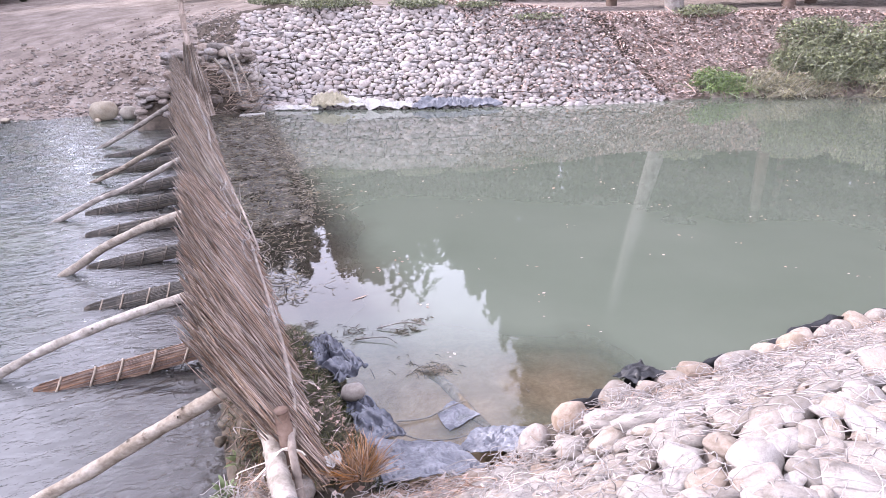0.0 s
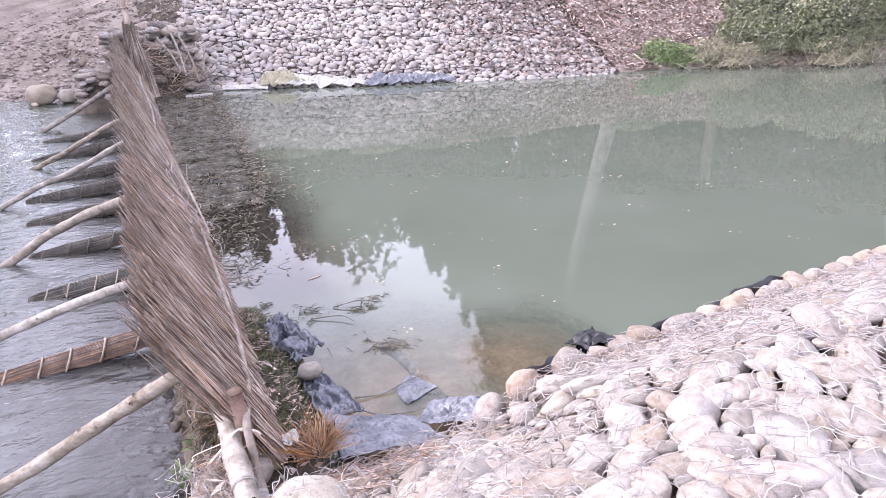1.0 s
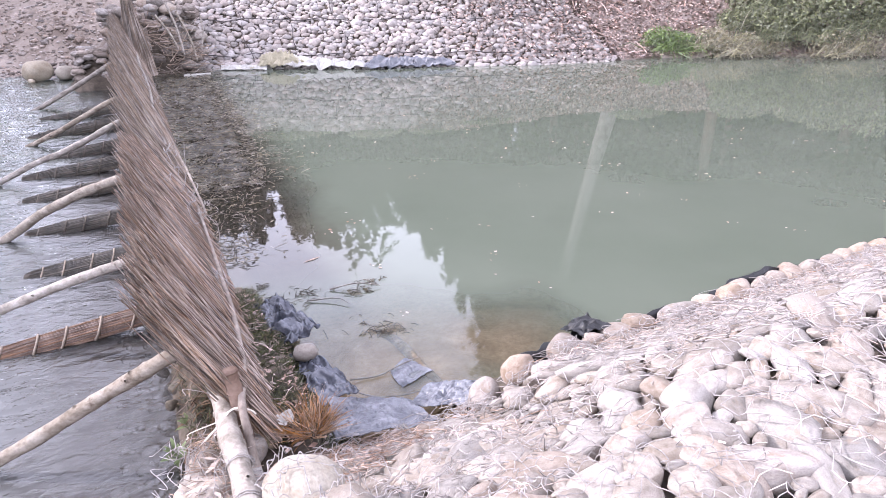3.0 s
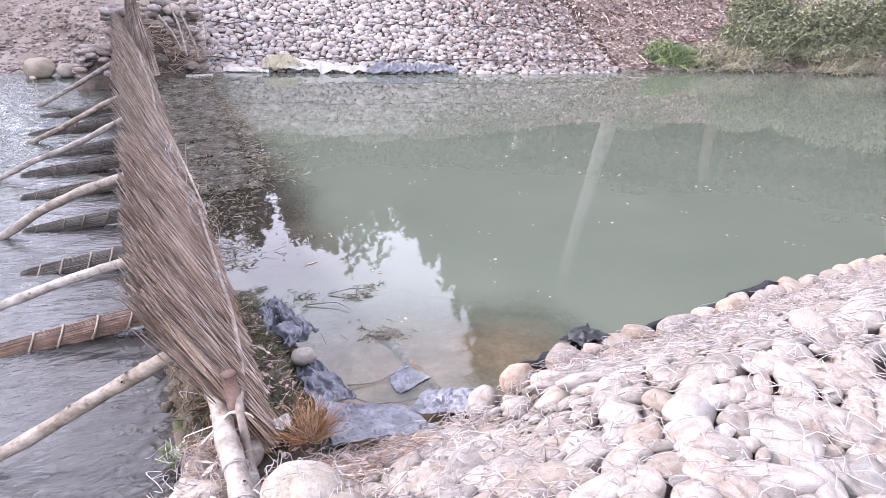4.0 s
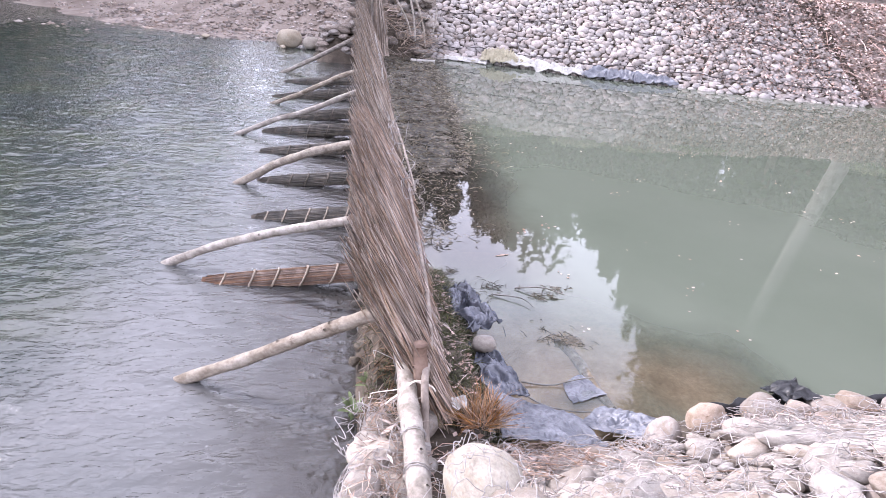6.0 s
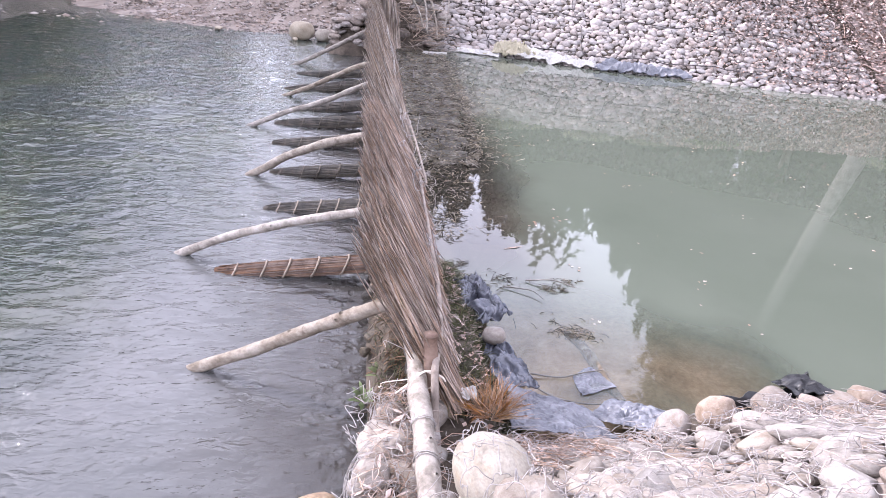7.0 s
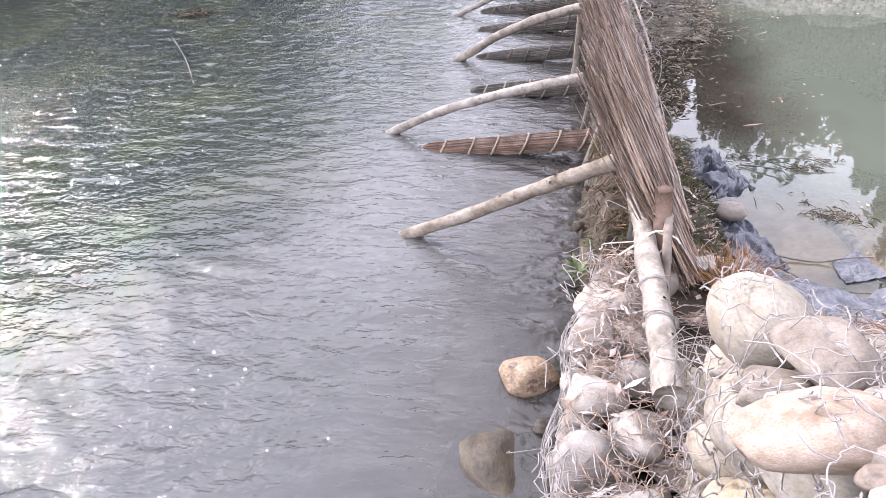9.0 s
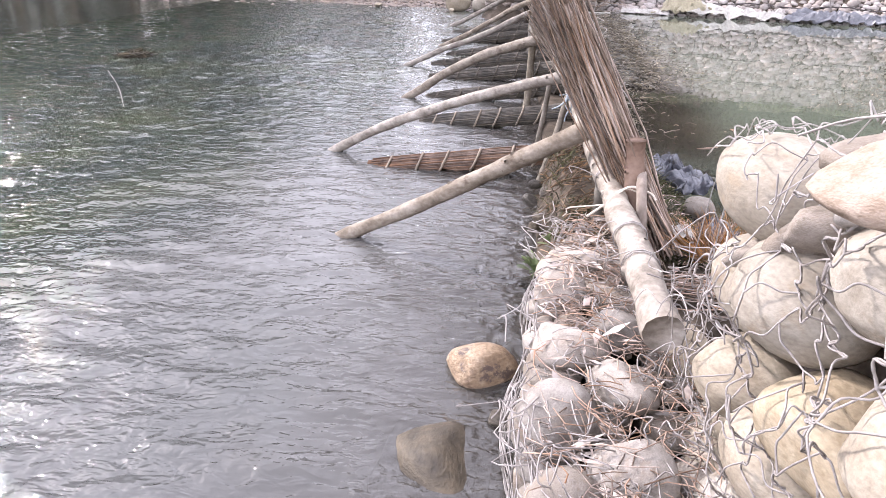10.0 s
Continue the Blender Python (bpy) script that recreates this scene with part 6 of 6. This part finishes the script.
def bush(name, clouds, mat, label, seed, blades=0, blade_mat=None):
    rng = random.Random(seed)
    c0 = clouds[0][0]
    b = thing(name, (c0[0], c0[1], float(ground_height(c0[0], c0[1]))), label, "bush")
    s, st = Soup(), Soup()
    for c, r, n, size in clouds:
        leaf_cloud(s, rng, c, r, n, size, 0.3)
        for _ in range(10):
            base = Vector((c[0] + rng.gauss(0, 0.1), c[1] + rng.gauss(0, 0.1), c[2] - r[2]))
            tip = Vector(c) + Vector((rng.gauss(0, r[0] * .5), rng.gauss(0, r[1] * .5), r[2] * rng.uniform(0, .8)))
            st.tube([base, base.lerp(tip, 0.5) + Vector((0, 0, .06)), tip], [0.012, 0.009, 0.004], 4, False)
        for _ in range(blades):
            base = Vector((c[0] + rng.gauss(0, r[0] * .6), c[1] - r[1] * .6 + rng.gauss(0, .15), c[2] - r[2] * .6))
            s.blade(base, base + Vector((rng.gauss(0, .34), rng.gauss(-.25, .18), rng.gauss(.0, .28))), rng.uniform(0.005, 0.010), (0, 0, 0.16))
    part("foliage", s.mesh("foliage", mat), b, kind="stuff")
    part("brushwood", st.mesh("brushwood", BARK), b, kind="stuff")


def bank_at(px, run, up):
    y = float(far_line(px)) + run
    return (px, y, float(ground_height(px, y)) + up)


bush("green_bush", [(bank_at(12.8, 0.35, 0.2), (0.6, 0.4, 0.36), 1627, 0.040), (bank_at(13.35, 0.3, 0.15), (0.45, 0.35, 0.3), 976, 0.040)], LEAF_BRIGHT, "low pale green bush at the water edge", 7, 90)
bush("bank_bush", [(bank_at(15.3, 0.9, 0.3), (0.7, 0.6, 0.36), 2604, 0.043), (bank_at(15.9, 0.6, 0.4), (1.0, 0.7, 0.5), 4557, 0.043), (bank_at(16.8, 0.6, 0.6), (1.0, 0.8, 0.9), 4991, 0.045), (bank_at(16.3, 1.7, 0.4), (1.3, 0.8, 0.5), 4340, 0.045), (bank_at(18.0, 0.9, 0.7), (1.2, 0.9, 1.0), 4557, 0.048), (bank_at(19.5, 1.0, 0.8), (1.3, 1.0, 1.0), 3472, 0.057)], LEAF, "dense dull green bush hanging over the water", 8, 260)
bush("bank_bush", [(bank_at(15.2, 0.15, 0.2), (1.5, 0.35, 0.35), 2387, 0.037), (bank_at(17.5, 0.15, 0.25), (1.6, 0.35, 0.4), 2387, 0.037), (bank_at(14.2, 0.4, 0.2), (0.6, 0.5, 0.3), 976, 0.037)], DRY_GRASS, "dry pale grass and brush overhanging the water", 9, 420)
bush("crest_weeds", [(bank_at(4.0, 3.6, 0.1), (1.2, 0.5, 0.14), 2170, 0.037), (bank_at(6.3, 3.6, 0.1), (0.9, 0.5, 0.15), 1736, 0.037), (bank_at(2.6, 4.2, 0.1), (0.9, 0.6, 0.12), 1519, 0.037), (bank_at(7.9, 3.5, 0.1), (0.8, 0.4, 0.1), 976, 0.037), (bank_at(9.3, 3.0, 0.1), (0.9, 0.5, 0.1), 759, 0.037)], LEAF, "low green weeds along the crest of the slope", 10)
bush("crest_weeds", [(bank_at(14.5, 3.2, 0.15), (1.2, 0.6, 0.2), 1627, 0.044)], LEAF, "low dull weeds at the top of the bank", 11)


def tree(at, trunk, crowns, mat, label, seed, lean=(0, 0), r=0.3):
    rng = random.Random(seed)
    t = thing("tree", at, label, "tree", "trees on the far bank")
    s = Soup()
    b = Vector(at)
    top = b + Vector((lean[0], lean[1], trunk))
    pts = [b + Vector((0, 0, -0.3)), b + Vector((0, 0, 0.3)), b.lerp(top, 0.3), b.lerp(top, 0.65), top]
    s.tube(smooth_path(pts, 4), [lerp(r * 1.25, r * 0.4, (i / 16) ** 0.7) for i in range(17)], 14, True, 0.06, rng)
    for c, cr, n, size in crowns:
        for _ in range(7):
            a = b.lerp(top, rng.uniform(0.55, 1.0))
            e = Vector(c) + Vector((rng.gauss(0, cr[0] * .3), rng.gauss(0, cr[1] * .3), rng.gauss(-cr[2] * .2, cr[2] * .2)))
            s.tube(smooth_path([a, a.lerp(e, .5) + Vector((0, 0, .4)), e], 3), [lerp(r * .3, 0.02, i / 6) for i in range(7)], 6, True)
    part("trunk", s.mesh("trunk", mat), t)
    l = Soup()
    for c, cr, n, size in crowns:
        # clumps with gaps between them
        for _ in range(max(10, n // 50)):
            d = Vector((rng.gauss(0, 1), rng.gauss(0, 1), rng.gauss(0, 1))).normalized() * (0.45 + 0.55 * rng.random())
            p = Vector(c) + Vector((d.x * cr[0], d.y * cr[1], d.z * cr[2]))
            k = rng.uniform(0.16, 0.30)
            leaf_cloud(l, rng, p, (cr[0] * k, cr[1] * k, cr[2] * k * .8), 70, size * 1.25, 0.2)
    part("crown", l.mesh("crown", TREE_LEAF), t, kind="stuff")


def crown(c, r, n, size=0.2):
    return (c, r, n, size)


tree((15.3, 15.9, 2.0), 13.0, [crown((14.1, 17.0, 13.0), (3.4, 3.2, 4.8), 3800), crown((16.5, 17.5, 15.5), (4.6, 4, 5.5), 7000)], TRUNK, "tall tree with a thick pale leaning trunk", 1, (-2.4, 0.4), 0.33)
tree((19.6, 15.2, 2.0), 12.0, [crown((19.8, 15, 12), (4.8, 4.5, 6.5), 9000)], TRUNK_DARK, "tall tree with a dull trunk on the bank", 2, (0.4, 0.3), 0.22)
tree((24.5, 13.0, 2.0), 11.0, [crown((24.0, 12, 11), (5, 5, 7), 9000, 0.22)], TRUNK_DARK, "tall dark-barked tree on the bank", 3, (0.2, 0.2), 0.32)
tree((22.0, 17.5, 2.0), 11.0, [crown((21.5, 20, 11), (5.5, 5, 7), 9000, 0.22)], TRUNK_DARK, "tall dark-barked tree behind the bank", 4, (0.2, 0.2), 0.22)
tree((25.0, 19.0, 2.1), 11.0, [crown((27, 19, 11), (5, 5, 7), 8000, 0.22)], TRUNK_DARK, "tall dark-barked tree behind the bank", 5, (0.2, 0.2), 0.24)
tree((28.0, 5.0, 2.1), 11.0, [crown((27, 5, 10), (5.5, 5.5, 7), 8000, 0.22)], TRUNK_DARK, "tall dark-barked tree on the bank", 6, (0.2, 0.2), 0.28)
tree((18.5, 24.0, 2.2), 11.0, [crown((18.3, 24, 12), (4.5, 4, 7), 8000, 0.22)], TRUNK_DARK, "tall dark-barked tree behind the bank", 9, (0.2, 0.2), 0.26)


def at_bearing(deg, dist, z):
    """A place beyond the far slope, by its bearing from the dam's near end."""
    return (-0.16 + dist * math.sin(radians(deg)), -2.62 + dist * math.cos(radians(deg)), z)


tree(at_bearing(14, 30, 2.4), 7.0, [crown(at_bearing(12.6, 30, 7.3), (1.25, 1.6, 3.6), 5600, 0.13), crown(at_bearing(15.0, 30, 8.1), (1.0, 1.2, 3.2), 5200, 0.12), crown(at_bearing(17.2, 30, 6.7), (1.0, 1.2, 3.2), 5200, 0.12), crown(at_bearing(19.2, 30.5, 5.4), (1.1, 1.2, 2.9), 4600, 0.12)], TRUNK_DARK, "leafy tree beyond the far slope", 7, (0.2, 0.2), 0.2)
tree(at_bearing(7, 30.5, 2.4), 6.5, [crown(at_bearing(7.4, 30, 7.2), (1.2, 1.4, 3.2), 3400, 0.13), crown(at_bearing(9.6, 30, 5.8), (1.1, 1.2, 2.9), 2800, 0.13), crown(at_bearing(4.6, 30.5, 6.8), (1.6, 1.5, 3.3), 3600, 0.14), crown(at_bearing(1.0, 31, 6.4), (2.0, 1.8, 3.6), 3600, 0.15)], TRUNK_DARK, "leafy tree beyond the far slope", 8, (0.1, 0.1), 0.2)
tree(at_bearing(25, 30, 2.3), 8.5, [crown(at_bearing(21.2, 30.5, 5.8), (1.0, 1.2, 2.8), 2400, 0.12), crown(at_bearing(22.6, 30, 7.1), (0.9, 1.1, 3.4), 4200, 0.12), crown(at_bearing(24.3, 30, 8.2), (1.0, 1.2, 3.7), 4400, 0.12), crown(at_bearing(26.4, 30, 9.2), (1.1, 1.3, 4.0), 3400, 0.13), crown(at_bearing(28.4, 30, 10.4), (1.3, 1.4, 4.6), 3800, 0.13), crown(at_bearing(30.8, 30, 11.6), (1.6, 1.6, 5.2), 4200, 0.15)], TRUNK_DARK, "slender leafy tree beyond the far slope", 12, (0.1, 0.1), 0.18)


def woods(name, arcs, label, seed):
    """Distant tree line, one leafy mass."""
    rng = random.Random(seed)
    s, t = Soup(), Soup()
    for a0, a1, dist, base, high, n in arcs:
        for _ in range(n):
            a = radians(rng.uniform(a0, a1))
            d = dist * rng.uniform(0.88, 1.2)
            c = Vector((math.sin(a) * d, math.cos(a) * d, 0))
            h = high * rng.uniform(0.6, 1.15)
            for _ in range(4):
                leaf_cloud(s, rng, c + Vector((rng.gauss(0, 1.3), rng.gauss(0, 1.3), base + h * rng.uniform(0.25, 0.9))), (1.9, 1.9, h * .2), 90, 0.45, 0.2)
            t.tube([c, c + Vector((rng.gauss(0, .3), 0, base + h * .7))], [0.22, 0.1], 6, False)
    w = thing(name, (0, 40, 0), label, "woods", kind="stuff")
    part("foliage", s.mesh("foliage", TREE_LEAF), w, kind="stuff")
    part("trunks", t.mesh("trunks", TRUNK_DARK), w, kind="stuff")


woods("far_woods", [(14, 100, 46, 1.5, 13, 110), (16, 95, 58, 2, 20, 90), (-6, 16, 52, 1.5, 12, 40)], "dark green woods beyond the far bank", 11)
woods("left_woods", [(-88, -26, 34, 0.3, 17, 150), (-88, -30, 44, 0.5, 23, 110), (-30, -13, 46, 0.4, 13, 60)], "green woods across the stream", 12)
